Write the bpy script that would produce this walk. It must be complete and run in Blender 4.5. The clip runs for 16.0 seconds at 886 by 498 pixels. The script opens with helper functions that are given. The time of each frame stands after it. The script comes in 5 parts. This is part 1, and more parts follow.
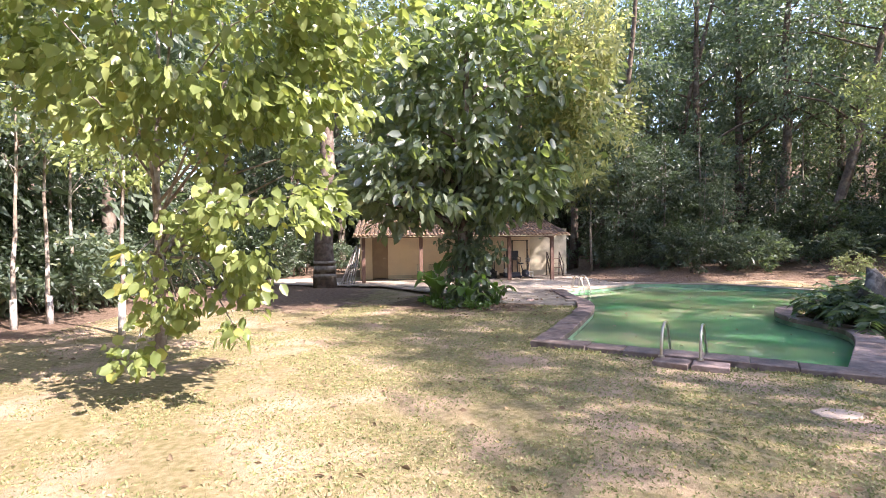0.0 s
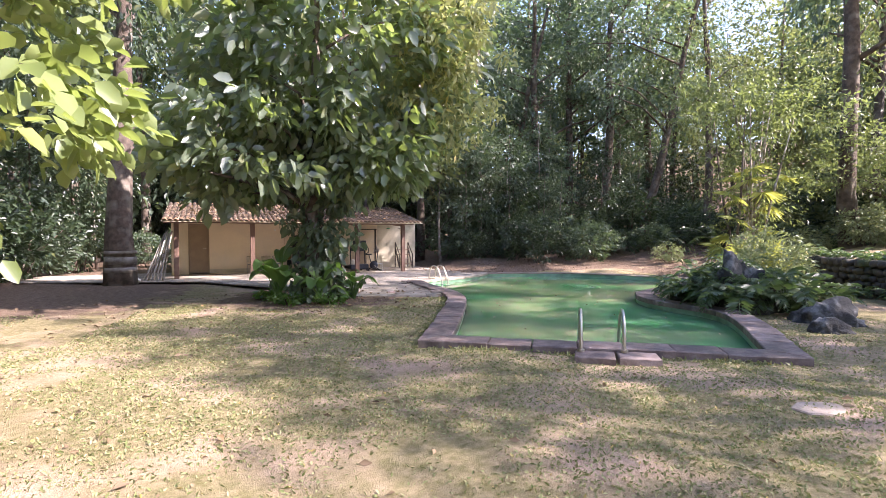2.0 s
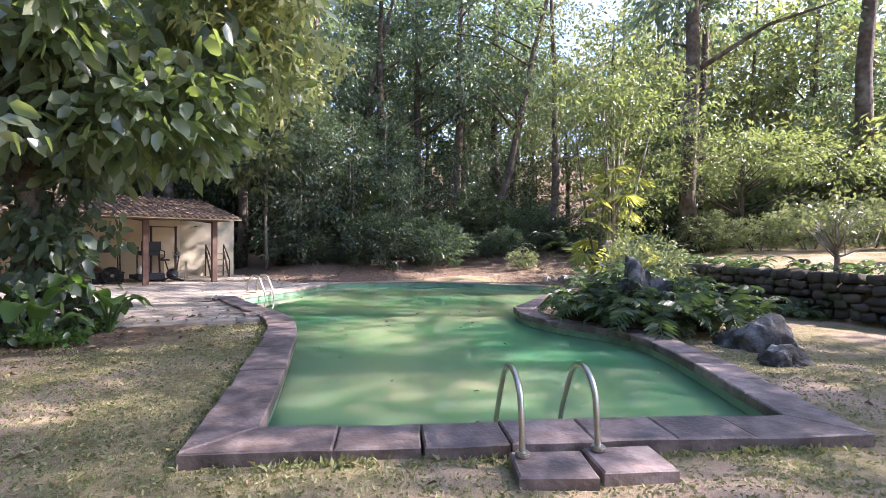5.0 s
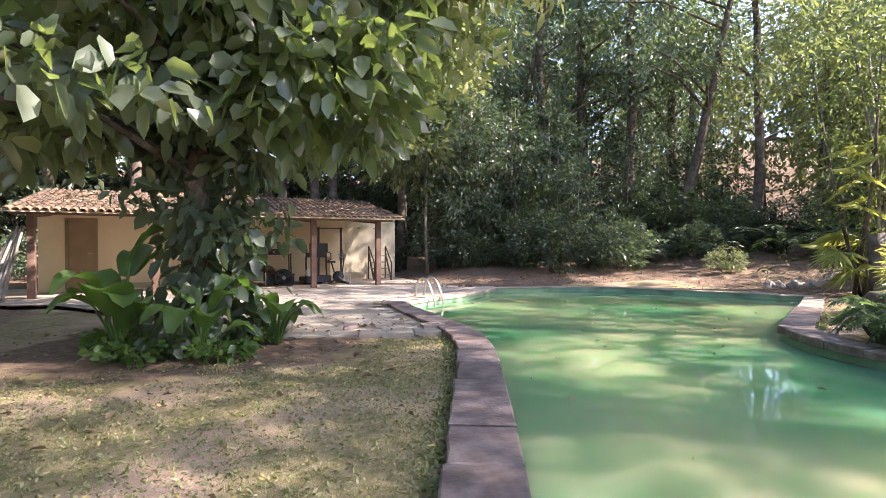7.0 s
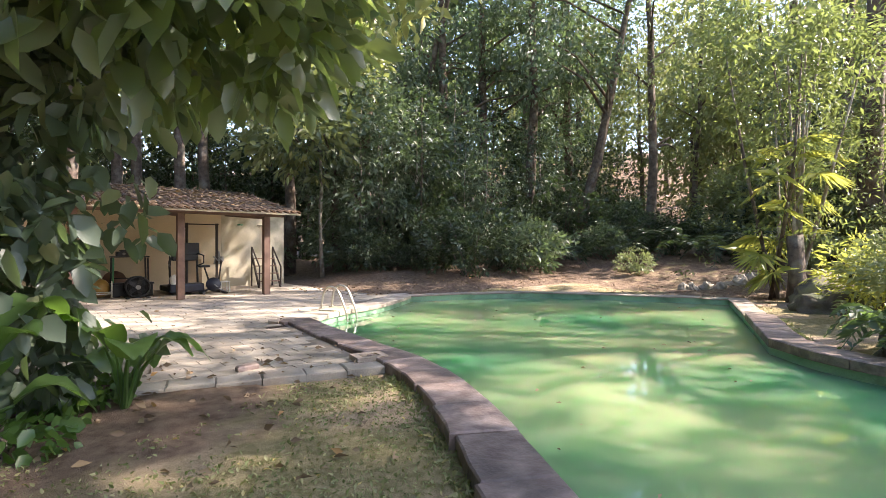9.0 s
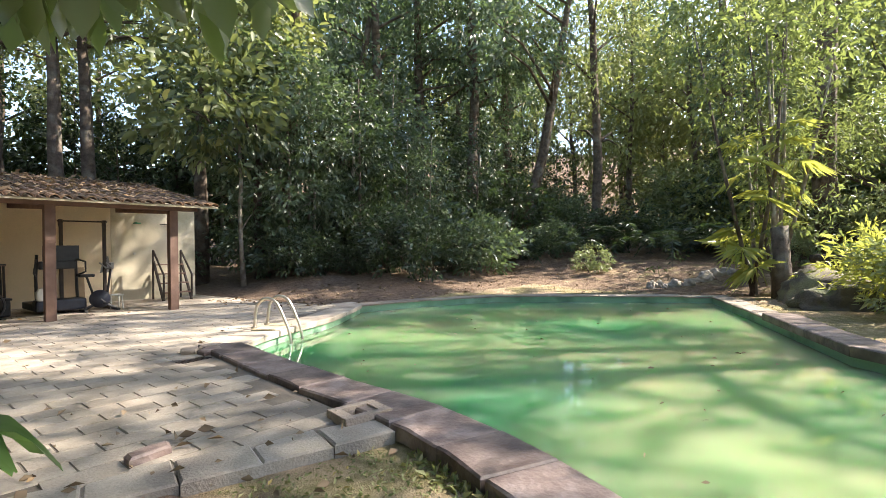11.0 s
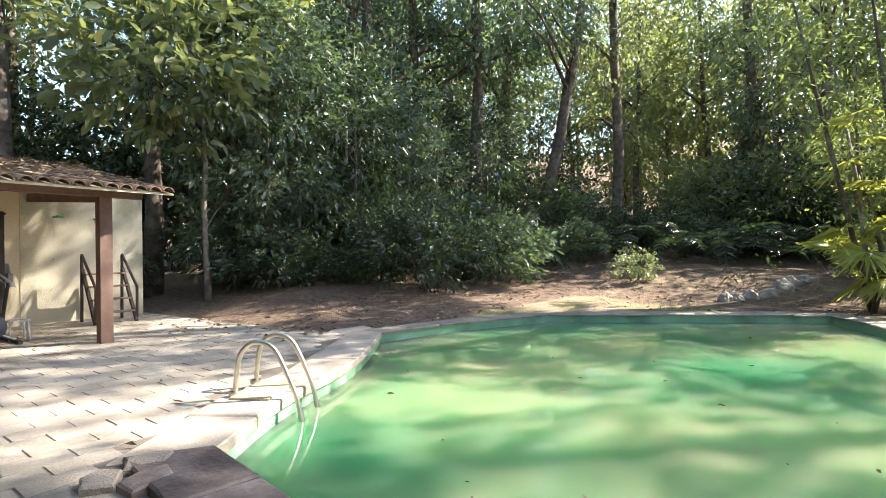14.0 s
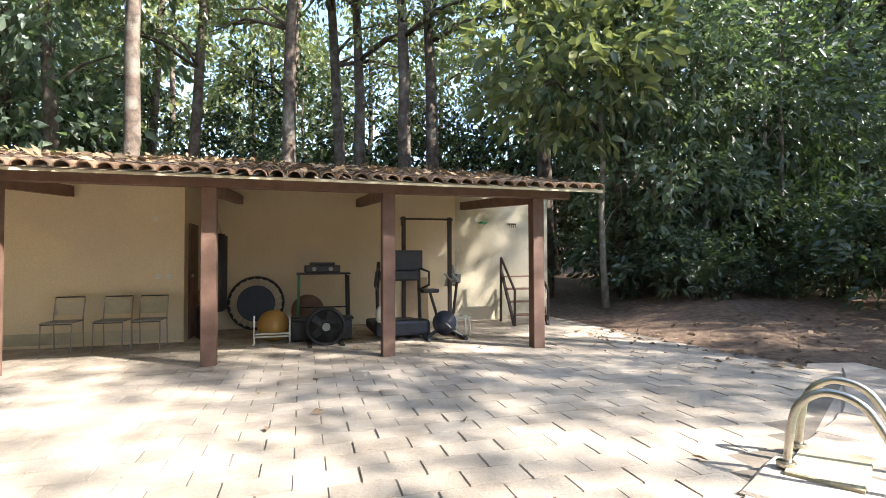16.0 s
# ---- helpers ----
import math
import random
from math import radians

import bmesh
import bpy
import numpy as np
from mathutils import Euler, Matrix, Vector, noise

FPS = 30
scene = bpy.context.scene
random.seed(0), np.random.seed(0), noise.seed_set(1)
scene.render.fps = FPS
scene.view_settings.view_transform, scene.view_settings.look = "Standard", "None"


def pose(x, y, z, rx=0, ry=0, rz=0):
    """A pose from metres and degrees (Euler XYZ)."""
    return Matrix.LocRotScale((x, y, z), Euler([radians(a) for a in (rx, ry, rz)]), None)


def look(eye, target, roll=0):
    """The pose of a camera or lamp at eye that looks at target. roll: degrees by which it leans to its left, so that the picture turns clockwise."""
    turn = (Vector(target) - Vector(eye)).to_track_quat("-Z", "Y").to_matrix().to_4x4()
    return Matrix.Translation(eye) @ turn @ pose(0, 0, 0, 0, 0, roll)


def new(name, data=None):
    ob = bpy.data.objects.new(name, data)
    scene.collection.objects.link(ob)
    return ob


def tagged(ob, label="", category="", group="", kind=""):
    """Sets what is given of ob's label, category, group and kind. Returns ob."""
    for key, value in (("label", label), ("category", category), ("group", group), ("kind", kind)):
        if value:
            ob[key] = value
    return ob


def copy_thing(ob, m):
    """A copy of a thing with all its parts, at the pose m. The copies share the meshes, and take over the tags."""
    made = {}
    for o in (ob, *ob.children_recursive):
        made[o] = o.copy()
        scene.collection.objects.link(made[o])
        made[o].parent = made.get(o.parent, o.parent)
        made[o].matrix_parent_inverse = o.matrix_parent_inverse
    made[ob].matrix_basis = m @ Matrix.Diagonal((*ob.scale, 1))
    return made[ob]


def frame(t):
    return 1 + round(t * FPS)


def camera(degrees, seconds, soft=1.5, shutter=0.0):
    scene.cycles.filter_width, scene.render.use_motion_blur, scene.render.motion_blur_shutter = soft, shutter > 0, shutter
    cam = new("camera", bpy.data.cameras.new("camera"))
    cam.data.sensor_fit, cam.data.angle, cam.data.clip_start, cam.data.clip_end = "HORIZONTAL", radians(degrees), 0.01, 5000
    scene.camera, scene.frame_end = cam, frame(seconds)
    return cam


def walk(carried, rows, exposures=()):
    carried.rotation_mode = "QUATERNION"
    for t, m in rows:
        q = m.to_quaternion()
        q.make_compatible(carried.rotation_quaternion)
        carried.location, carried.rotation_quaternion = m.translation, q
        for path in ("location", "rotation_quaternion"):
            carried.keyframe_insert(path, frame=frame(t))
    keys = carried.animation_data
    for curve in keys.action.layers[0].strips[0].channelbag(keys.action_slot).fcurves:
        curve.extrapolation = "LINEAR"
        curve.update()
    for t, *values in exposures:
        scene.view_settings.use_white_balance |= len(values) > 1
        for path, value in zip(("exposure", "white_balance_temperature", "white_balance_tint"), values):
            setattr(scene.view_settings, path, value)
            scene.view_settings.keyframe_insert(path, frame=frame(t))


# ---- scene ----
cam = camera(82.6, 16.0, soft=0.8)
PATH = [
    (0, (0.268, -1.333, 1.857), (0.173, 0.665, 1.822), -0.6),
    (0.5, (0.011, -0.849, 1.72), (0.149, 1.146, 1.675), -0.4),
    (1, (-0.133, -0.247, 1.64), (0.139, 1.733, 1.593), -0.4),
    (1.5, (-0.213, 0.303, 1.567), (0.183, 2.263, 1.518), -0.3),
    (2, (-0.245, 0.948, 1.479), (0.316, 2.867, 1.429), -0.1),
    (2.5, (-0.164, 1.477, 1.431), (0.632, 3.311, 1.389), 0.0),
    (3, (0.086, 2.043, 1.403), (1.048, 3.796, 1.369), -0.0),
    (3.2, (0.185, 2.276, 1.419), (1.2, 3.999, 1.386), 0.0),
    (5.3, (1.061, 4.595, 1.378), (2.195, 6.242, 1.349), 0.6),
    (5.5, (1.1, 4.816, 1.361), (2.197, 6.488, 1.331), 0.5),
    (6, (1.134, 5.433, 1.329), (2.077, 7.196, 1.301), 0.3),
    (6.5, (1.12, 6.05, 1.294), (1.882, 7.899, 1.271), 0.2),
    (7, (1.11, 6.657, 1.234), (1.745, 8.553, 1.218), -0.1),
    (7.5, (1.071, 7.21, 1.205), (1.692, 9.111, 1.188), 0.2),
    (8, (1.081, 7.827, 1.209), (1.807, 9.691, 1.193), 0.2),
    (8.5, (1.095, 8.361, 1.194), (1.977, 10.157, 1.183), 0.1),
    (9, (1.17, 8.95, 1.214), (2.232, 10.645, 1.204), 0.1),
    (9.2, (1.195, 9.212, 1.222), (2.332, 10.858, 1.211), 0.2),
    (11.3, (1.704, 11.405, 1.072), (3.023, 12.908, 1.075), -0.9),
    (11.5, (1.783, 11.597, 1.058), (3.096, 13.106, 1.063), -0.9),
    (12, (2.007, 12.158, 1.047), (3.316, 13.669, 1.052), -0.9),
    (12.5, (2.183, 12.68, 1.032), (3.508, 14.178, 1.038), -1.0),
    (13, (2.397, 13.203, 1.065), (3.771, 14.656, 1.071), -1.1),
    (13.5, (2.508, 13.737, 1.082), (3.944, 15.129, 1.088), -1.0),
    (14, (2.621, 14.245, 1.169), (4.035, 15.66, 1.176), -0.8),
    (14.5, (2.61, 14.704, 1.195), (3.892, 16.24, 1.206), -0.7),
    (15, (2.541, 15.162, 1.217), (3.514, 16.909, 1.239), -0.6),
    (15.5, (2.345, 15.534, 1.192), (2.983, 17.429, 1.222), -0.3),
    (16, (2.106, 15.906, 1.141), (2.363, 17.889, 1.186), -0.2),
]
walk(cam, [(t, look(eye, target, roll)) for t, eye, target, roll in PATH], [(0, 2.05, 6500, 26), (2.5, 2.0, 6200, 28), (5.5, 2.05, 6100, 26), (8, 2.15, 6800, 21), (12, 1.95, 6800, 10), (13.5, 2.1, 6600, 10), (14.5, 2.2, 6450, 10), (16, 2.15, 6350, 11)])

# ---- light ----
SUN_AZ, SUN_EL = -30.0, 40.0  # degrees from +x towards +y, above the horizon
world = bpy.data.worlds.new("sky")
scene.world = world
world.use_nodes = True
wn = world.node_tree.nodes
sky = wn.new("ShaderNodeTexSky")
sky.sky_type, sky.sun_disc = "NISHITA", False
sky.sun_elevation, sky.sun_rotation = radians(SUN_EL), radians(90 - SUN_AZ)
world.node_tree.links.new(sky.outputs[0], wn["Background"].inputs[0])
wn["Background"].inputs[1].default_value = 0.15
sun = new("sun", bpy.data.lights.new("sun", "SUN"))
sun.data.energy, sun.data.angle, sun.data.color = 5.0, radians(0.53), (1.0, 0.94, 0.84)
sun_dir = Vector((math.cos(radians(SUN_EL)) * math.cos(radians(SUN_AZ)), math.cos(radians(SUN_EL)) * math.sin(radians(SUN_AZ)), math.sin(radians(SUN_EL))))
sun.matrix_world = look(sun_dir * 80, (0, 0, 0))


# ---- materials ----
def links_of(m):
    return m.node_tree.nodes, m.node_tree.links.new


def mat(name, a, b=None, scale=4.0, rough=0.7, metal=0.0, fine=60.0, bump=0.3, vary=0.0, c=None, stain=1.3, spec=0.5):
    """Two-scale mottled surface: colours a and b by broad noise, fine grain, relief, an optional third stain colour."""
    m = bpy.data.materials.new(name)
    m.use_nodes = True
    n, link = links_of(m)
    p = n["Principled BSDF"]
    p.inputs["Roughness"].default_value, p.inputs["Metallic"].default_value = rough, metal
    p.inputs["Specular IOR Level"].default_value = spec
    b = b or tuple(v * 0.7 for v in a)
    geo = n.new("ShaderNodeNewGeometry")
    pos = geo.outputs["Position"]
    big, small = n.new("ShaderNodeTexNoise"), n.new("ShaderNodeTexNoise")
    big.inputs["Scale"].default_value, small.inputs["Scale"].default_value = scale, fine
    big.inputs["Detail"].default_value, small.inputs["Detail"].default_value = 6, 3
    link(pos, big.inputs["Vector"]), link(pos, small.inputs["Vector"])
    ramp = n.new("ShaderNodeValToRGB")
    ramp.color_ramp.elements[0].position, ramp.color_ramp.elements[1].position = 0.36, 0.64
    ramp.color_ramp.elements[0].color, ramp.color_ramp.elements[1].color = (*a, 1), (*b, 1)
    link(big.outputs[0], ramp.inputs[0])
    out = ramp.outputs[0]
    if c:
        st, rs, mx = n.new("ShaderNodeTexNoise"), n.new("ShaderNodeValToRGB"), n.new("ShaderNodeMix")
        st.inputs["Scale"].default_value, st.inputs["Detail"].default_value = stain, 8
        rs.color_ramp.elements[0].position, rs.color_ramp.elements[1].position = 0.5, 0.68
        mx.data_type = "RGBA"
        link(pos, st.inputs["Vector"]), link(st.outputs[0], rs.inputs[0]), link(rs.outputs[0], mx.inputs[0])
        link(out, mx.inputs[6])
        mx.inputs[7].default_value = (*c, 1)
        out = mx.outputs[2]
    g = n.new("ShaderNodeMix")
    g.data_type, g.blend_type = "RGBA", "MULTIPLY"
    g.inputs[0].default_value = 0.35
    link(out, g.inputs[6]), link(small.outputs[0], g.inputs[7])
    out = g.outputs[2]
    if vary:
        info, hsv, mr = n.new("ShaderNodeObjectInfo"), n.new("ShaderNodeHueSaturation"), n.new("ShaderNodeMapRange")
        mr.inputs[3].default_value, mr.inputs[4].default_value = 1 - vary, 1 + vary
        link(info.outputs["Random"], mr.inputs[0]), link(mr.outputs[0], hsv.inputs["Value"]), link(out, hsv.inputs["Color"])
        out = hsv.outputs[0]
    link(out, p.inputs["Base Color"])
    if bump:
        bp, add = n.new("ShaderNodeBump"), n.new("ShaderNodeMath")
        bp.inputs["Strength"].default_value, bp.inputs["Distance"].default_value = bump, 0.02
        link(big.outputs[0], add.inputs[0]), link(small.outputs[0], add.inputs[1])
        link(add.outputs[0], bp.inputs["Height"]), link(bp.outputs[0], p.inputs["Normal"])
    return m


def leaf_mat(name, a, b, gloss=0.35, through_light=0.35, glow=(0.25, 0.42, 0.04), sheen=0.5):
    """Leaf: varied green per leaf, glossy skin, light shining through it."""
    m = bpy.data.materials.new(name)
    m.use_nodes = True
    n, link = links_of(m)
    p = n["Principled BSDF"]
    p.inputs["Roughness"].default_value, p.inputs["Specular IOR Level"].default_value = gloss, sheen
    geo, ramp = n.new("ShaderNodeNewGeometry"), n.new("ShaderNodeValToRGB")
    ramp.color_ramp.elements[0].color, ramp.color_ramp.elements[1].color = (*a, 1), (*b, 1)
    e = ramp.color_ramp.elements.new(0.93)
    e.color = (*b, 1)
    ramp.color_ramp.elements[2].color = (b[0] * 1.6, b[1] * 1.25, b[2] * 0.8, 1)
    link(geo.outputs["Random Per Island"], ramp.inputs[0])
    nz, mx = n.new("ShaderNodeTexNoise"), n.new("ShaderNodeMix")
    nz.inputs["Scale"].default_value = 0.9
    mx.data_type, mx.blend_type = "RGBA", "MULTIPLY"
    mx.inputs[0].default_value = 0.5
    link(geo.outputs["Position"], nz.inputs["Vector"])
    link(ramp.outputs[0], mx.inputs[6]), link(nz.outputs[0], mx.inputs[7])
    gain = n.new("ShaderNodeHueSaturation")
    gain.inputs["Value"].default_value = 1.3
    link(mx.outputs[2], gain.inputs["Color"]), link(gain.outputs[0], p.inputs["Base Color"])
    tr, ms = n.new("ShaderNodeBsdfTranslucent"), n.new("ShaderNodeMixShader")
    tr.inputs[0].default_value = (*glow, 1)
    ms.inputs[0].default_value = through_light
    link(p.outputs[0], ms.inputs[1]), link(tr.outputs[0], ms.inputs[2])
    link(ms.outputs[0], n["Material Output"].inputs[0])
    return m


def water_mat():
    m = bpy.data.materials.new("algae green water")
    m.use_nodes = True
    n, link = links_of(m)
    p = n["Principled BSDF"]
    geo, nz, ramp = n.new("ShaderNodeNewGeometry"), n.new("ShaderNodeTexNoise"), n.new("ShaderNodeValToRGB")
    nz.inputs["Scale"].default_value, nz.inputs["Detail"].default_value = 0.35, 3
    # green water; the paler yellow ramp end paints soft sunlit patches by noise
    ramp.color_ramp.elements[0].color, ramp.color_ramp.elements[1].color = (0.085, 0.24, 0.115, 1), (0.29, 0.345, 0.17, 1)
    ramp.color_ramp.elements[0].position, ramp.color_ramp.elements[1].position = 0.35, 0.65
    link(geo.outputs["Position"], nz.inputs["Vector"]), link(nz.outputs[0], ramp.inputs[0]), link(ramp.outputs[0], p.inputs["Base Color"])
    p.inputs["Roughness"].default_value, p.inputs["IOR"].default_value = 0.03, 1.33
    p.inputs["Subsurface Weight"].default_value, p.inputs["Subsurface Scale"].default_value = 1.0, 1.8
    p.inputs["Subsurface Radius"].default_value = (0.5, 1.0, 0.6)
    wv, bp = n.new("ShaderNodeTexNoise"), n.new("ShaderNodeBump")
    wv.inputs["Scale"].default_value, wv.inputs["Detail"].default_value = 5.0, 2
    bp.inputs["Strength"].default_value, bp.inputs["Distance"].default_value = 0.03, 0.02
    link(geo.outputs["Position"], wv.inputs["Vector"]), link(wv.outputs[0], bp.inputs["Height"]), link(bp.outputs[0], p.inputs["Normal"])
    tr, ms = n.new("ShaderNodeBsdfTransparent"), n.new("ShaderNodeMixShader")
    tr.inputs[0].default_value = (0.5, 0.8, 0.55, 1)
    ms.inputs[0].default_value = 0.1
    link(p.outputs[0], ms.inputs[1]), link(tr.outputs[0], ms.inputs[2]), link(ms.outputs[0], n["Material Output"].inputs[0])
    return m


def ground_mat():
    """Lawn with dry patches; bare earth where the attribute 'soil' says so, with leaf litter specks."""
    m = bpy.data.materials.new("patchy lawn and bare earth")
    m.use_nodes = True
    n, link = links_of(m)
    p = n["Principled BSDF"]
    p.inputs["Roughness"].default_value = 0.95
    p.inputs["Specular IOR Level"].default_value = 0.15
    geo = n.new("ShaderNodeNewGeometry")

    def noise_ramp(scale, detail, lo, hi, c0, c1):
        t, r = n.new("ShaderNodeTexNoise"), n.new("ShaderNodeValToRGB")
        t.inputs["Scale"].default_value, t.inputs["Detail"].default_value = scale, detail
        r.color_ramp.elements[0].position, r.color_ramp.elements[1].position = lo, hi
        r.color_ramp.elements[0].color, r.color_ramp.elements[1].color = (*c0, 1), (*c1, 1)
        link(geo.outputs["Position"], t.inputs["Vector"]), link(t.outputs[0], r.inputs[0])
        return r.outputs[0], t.outputs[0]

    def mix(f, a, b, how="MIX", amount=None):
        x = n.new("ShaderNodeMix")
        x.data_type, x.blend_type = "RGBA", how
        if f is None:
            x.inputs[0].default_value = amount
        else:
            link(f, x.inputs[0])
        link(a, x.inputs[6]), link(b, x.inputs[7])
        return x.outputs[2]

    grass, _ = noise_ramp(14, 5, 0.35, 0.65, (0.235, 0.205, 0.092), (0.39, 0.315, 0.185))
    dry, _ = noise_ramp(30, 5, 0.3, 0.7, (0.48, 0.335, 0.24), (0.61, 0.45, 0.335))
    patch, _ = noise_ramp(0.8, 6, 0.47, 0.66, (0, 0, 0), (1, 1, 1))
    lawn = mix(patch, grass, dry)
    earth, _ = noise_ramp(9, 8, 0.3, 0.7, (0.15, 0.098, 0.07), (0.30, 0.215, 0.155))
    at = n.new("ShaderNodeAttribute")
    at.attribute_name = "soil"
    edge, _ = noise_ramp(2.2, 6, 0.3, 0.7, (0, 0, 0), (1, 1, 1))
    s, r = n.new("ShaderNodeMath"), n.new("ShaderNodeValToRGB")
    s.operation = "MULTIPLY_ADD"
    s.inputs[1].default_value = 0.5
    link(edge, s.inputs[0]), link(at.outputs["Fac"], s.inputs[2])
    r.color_ramp.elements[0].position, r.color_ramp.elements[1].position = 0.62, 0.85
    link(s.outputs[0], r.inputs[0])
    col = mix(r.outputs[0], lawn, earth)
    speck, h = noise_ramp(120, 3, 0.3, 0.7, (0.45, 0.45, 0.45), (1, 1, 1))
    link(mix(None, col, speck, "MULTIPLY", 0.7), p.inputs["Base Color"])
    bp = n.new("ShaderNodeBump")
    bp.inputs["Strength"].default_value, bp.inputs["Distance"].default_value = 0.9, 0.03
    link(h, bp.inputs["Height"]), link(bp.outputs[0], p.inputs["Normal"])
    return m


M_GROUND = ground_mat()
M_WATER = water_mat()
M_COPING = mat("purple brown slate coping", (0.165, 0.112, 0.096), (0.315, 0.24, 0.21), 5.5, 0.6, fine=28, vary=0.34, c=(0.1, 0.076, 0.068), stain=3.0, bump=0.45)
M_COPING_PALE = mat("sun bleached stone", (0.5, 0.42, 0.34), (0.42, 0.34, 0.27), 2.5, 0.8, vary=0.12, c=(0.33, 0.27, 0.22), stain=2)
M_PAVER = mat("grey brown stone paver", (0.47, 0.40, 0.325), (0.38, 0.32, 0.255), 3, 0.85, vary=0.14, c=(0.26, 0.215, 0.17), stain=1.6, bump=0.4)
M_JOINT = mat("dark joint earth", (0.17, 0.14, 0.11), (0.23, 0.19, 0.15), 6, 0.95)
M_POOLWALL = mat("pale green pool paint", (0.32, 0.52, 0.34), (0.24, 0.43, 0.27), 1.2, 0.5, c=(0.13, 0.24, 0.15), stain=1.5, bump=0.1)
M_POOLFLOOR = mat("green pool floor", (0.12, 0.4, 0.2), (0.1, 0.34, 0.17), 1.0, 0.6, bump=0)
M_WALL = mat("cream painted render", (0.83, 0.695, 0.48), (0.78, 0.65, 0.445), 1.5, 0.85, bump=0.12, c=(0.72, 0.61, 0.45), stain=0.9)
M_WALL_OLD = mat("weathered cream render", (0.70, 0.62, 0.46), (0.60, 0.53, 0.39), 1.5, 0.9, bump=0.3, c=(0.38, 0.345, 0.24), stain=1.4)
M_WOOD = mat("red brown stained timber", (0.165, 0.092, 0.066), (0.23, 0.135, 0.1), 5, 0.7, bump=0.08, vary=0.1)
M_DOOR = mat("tan wooden door", (0.34, 0.25, 0.15), (0.29, 0.21, 0.13), 3, 0.6, bump=0.15)
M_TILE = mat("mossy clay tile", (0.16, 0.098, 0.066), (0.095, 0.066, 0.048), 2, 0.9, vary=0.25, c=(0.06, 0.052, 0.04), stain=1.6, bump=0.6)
# eave row clay: sunlight on the tile ends is mixed into the colour
M_TILE_EAVE_SUN = mat("bare pale clay tile", (0.36, 0.22, 0.125), (0.24, 0.145, 0.09), 5, 0.9, vary=0.25, c=(0.12, 0.085, 0.06), stain=4, bump=0.5)
M_CHROME = mat("tarnished steel tube", (0.62, 0.58, 0.5), (0.52, 0.48, 0.42), 8, 0.3, metal=0.9, bump=0.05)
M_WHITE = mat("white painted metal", (0.8, 0.78, 0.72), (0.72, 0.7, 0.64), 6, 0.4, bump=0.05)
M_BLACK = mat("black plastic and metal", (0.014, 0.014, 0.016), (0.026, 0.026, 0.028), 8, 0.5, bump=0.1)
M_IRON = mat("dark rusty iron", (0.04, 0.03, 0.026), (0.065, 0.045, 0.035), 10, 0.6, metal=0.3)
M_GREY = mat("grey plastic", (0.35, 0.34, 0.32), (0.3, 0.29, 0.28), 8, 0.5, bump=0.1)
M_BLUE = mat("dark blue vinyl", (0.018, 0.022, 0.038), (0.028, 0.034, 0.055), 8, 0.45, bump=0.1)
M_GREENPT = mat("green enamel", (0.04, 0.3, 0.13), (0.05, 0.26, 0.12), 8, 0.4, bump=0.05)
M_ORANGE = mat("ochre yellow rubber", (0.42, 0.23, 0.05), (0.36, 0.2, 0.05), 8, 0.5, bump=0.1)
M_BARK = mat("brown furrowed bark", (0.17, 0.125, 0.095), (0.085, 0.062, 0.05), 7, 0.95, fine=35, bump=1.0, c=(0.25, 0.22, 0.18), stain=2.5)
M_BARK_TAN = mat("tan brown bark", (0.17, 0.122, 0.085), (0.085, 0.06, 0.044), 6, 0.95, fine=35, bump=1.0, c=(0.25, 0.21, 0.165), stain=2.5)
M_FAR_COPING = mat("weathered tan stone coping", (0.36, 0.285, 0.225), (0.43, 0.35, 0.28), 3, 0.85, vary=0.2, c=(0.24, 0.19, 0.15), stain=3, bump=0.6)
M_BOULDER = mat("brown mossy boulder", (0.2, 0.16, 0.115), (0.11, 0.09, 0.068), 3, 0.95, fine=30, bump=1.0, c=(0.25, 0.24, 0.12), stain=2)
M_BAND = mat("faded limewash on bark", (0.3, 0.265, 0.22), (0.17, 0.135, 0.105), 6, 0.95, fine=35, bump=1.0, c=(0.4, 0.37, 0.32), stain=3)
M_BARK_PALE = mat("pale lichened bark", (0.34, 0.29, 0.23), (0.19, 0.15, 0.115), 5, 0.9, fine=40, bump=0.8, c=(0.6, 0.57, 0.52), stain=3)
M_LIME = mat("limewashed bark", (0.52, 0.49, 0.45), (0.33, 0.29, 0.25), 6, 0.9, bump=0.6)
M_ROCK = mat("grey lichened rock", (0.085, 0.08, 0.072), (0.04, 0.038, 0.035), 3.5, 0.95, fine=30, bump=1.0, c=(0.25, 0.245, 0.23), stain=4)
M_STONEWALL = mat("dark mossy fieldstone", (0.062, 0.054, 0.043), (0.105, 0.09, 0.07), 4, 0.95, fine=30, bump=1.0, vary=0.4, c=(0.055, 0.07, 0.03), stain=2)
M_SLAB = mat("yellowed stone slab", (0.5, 0.43, 0.28), (0.42, 0.35, 0.22), 3, 0.8, c=(0.3, 0.25, 0.17), stain=3)
M_CONCRETE = mat("weathered concrete", (0.42, 0.37, 0.31), (0.33, 0.29, 0.24), 2, 0.9, bump=0.4, c=(0.24, 0.2, 0.17), stain=1.5)
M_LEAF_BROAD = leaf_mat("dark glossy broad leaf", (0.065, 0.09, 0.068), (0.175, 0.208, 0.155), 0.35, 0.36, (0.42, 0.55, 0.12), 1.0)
M_LEAF_LIME = leaf_mat("yellow green leaf", (0.10, 0.135, 0.045), (0.22, 0.26, 0.10), 0.36, 0.36, (0.42, 0.52, 0.12))
M_LEAF_FOREST = leaf_mat("forest leaf", (0.05, 0.076, 0.056), (0.125, 0.16, 0.112), 0.42, 0.3, (0.24, 0.35, 0.12), 0.6)
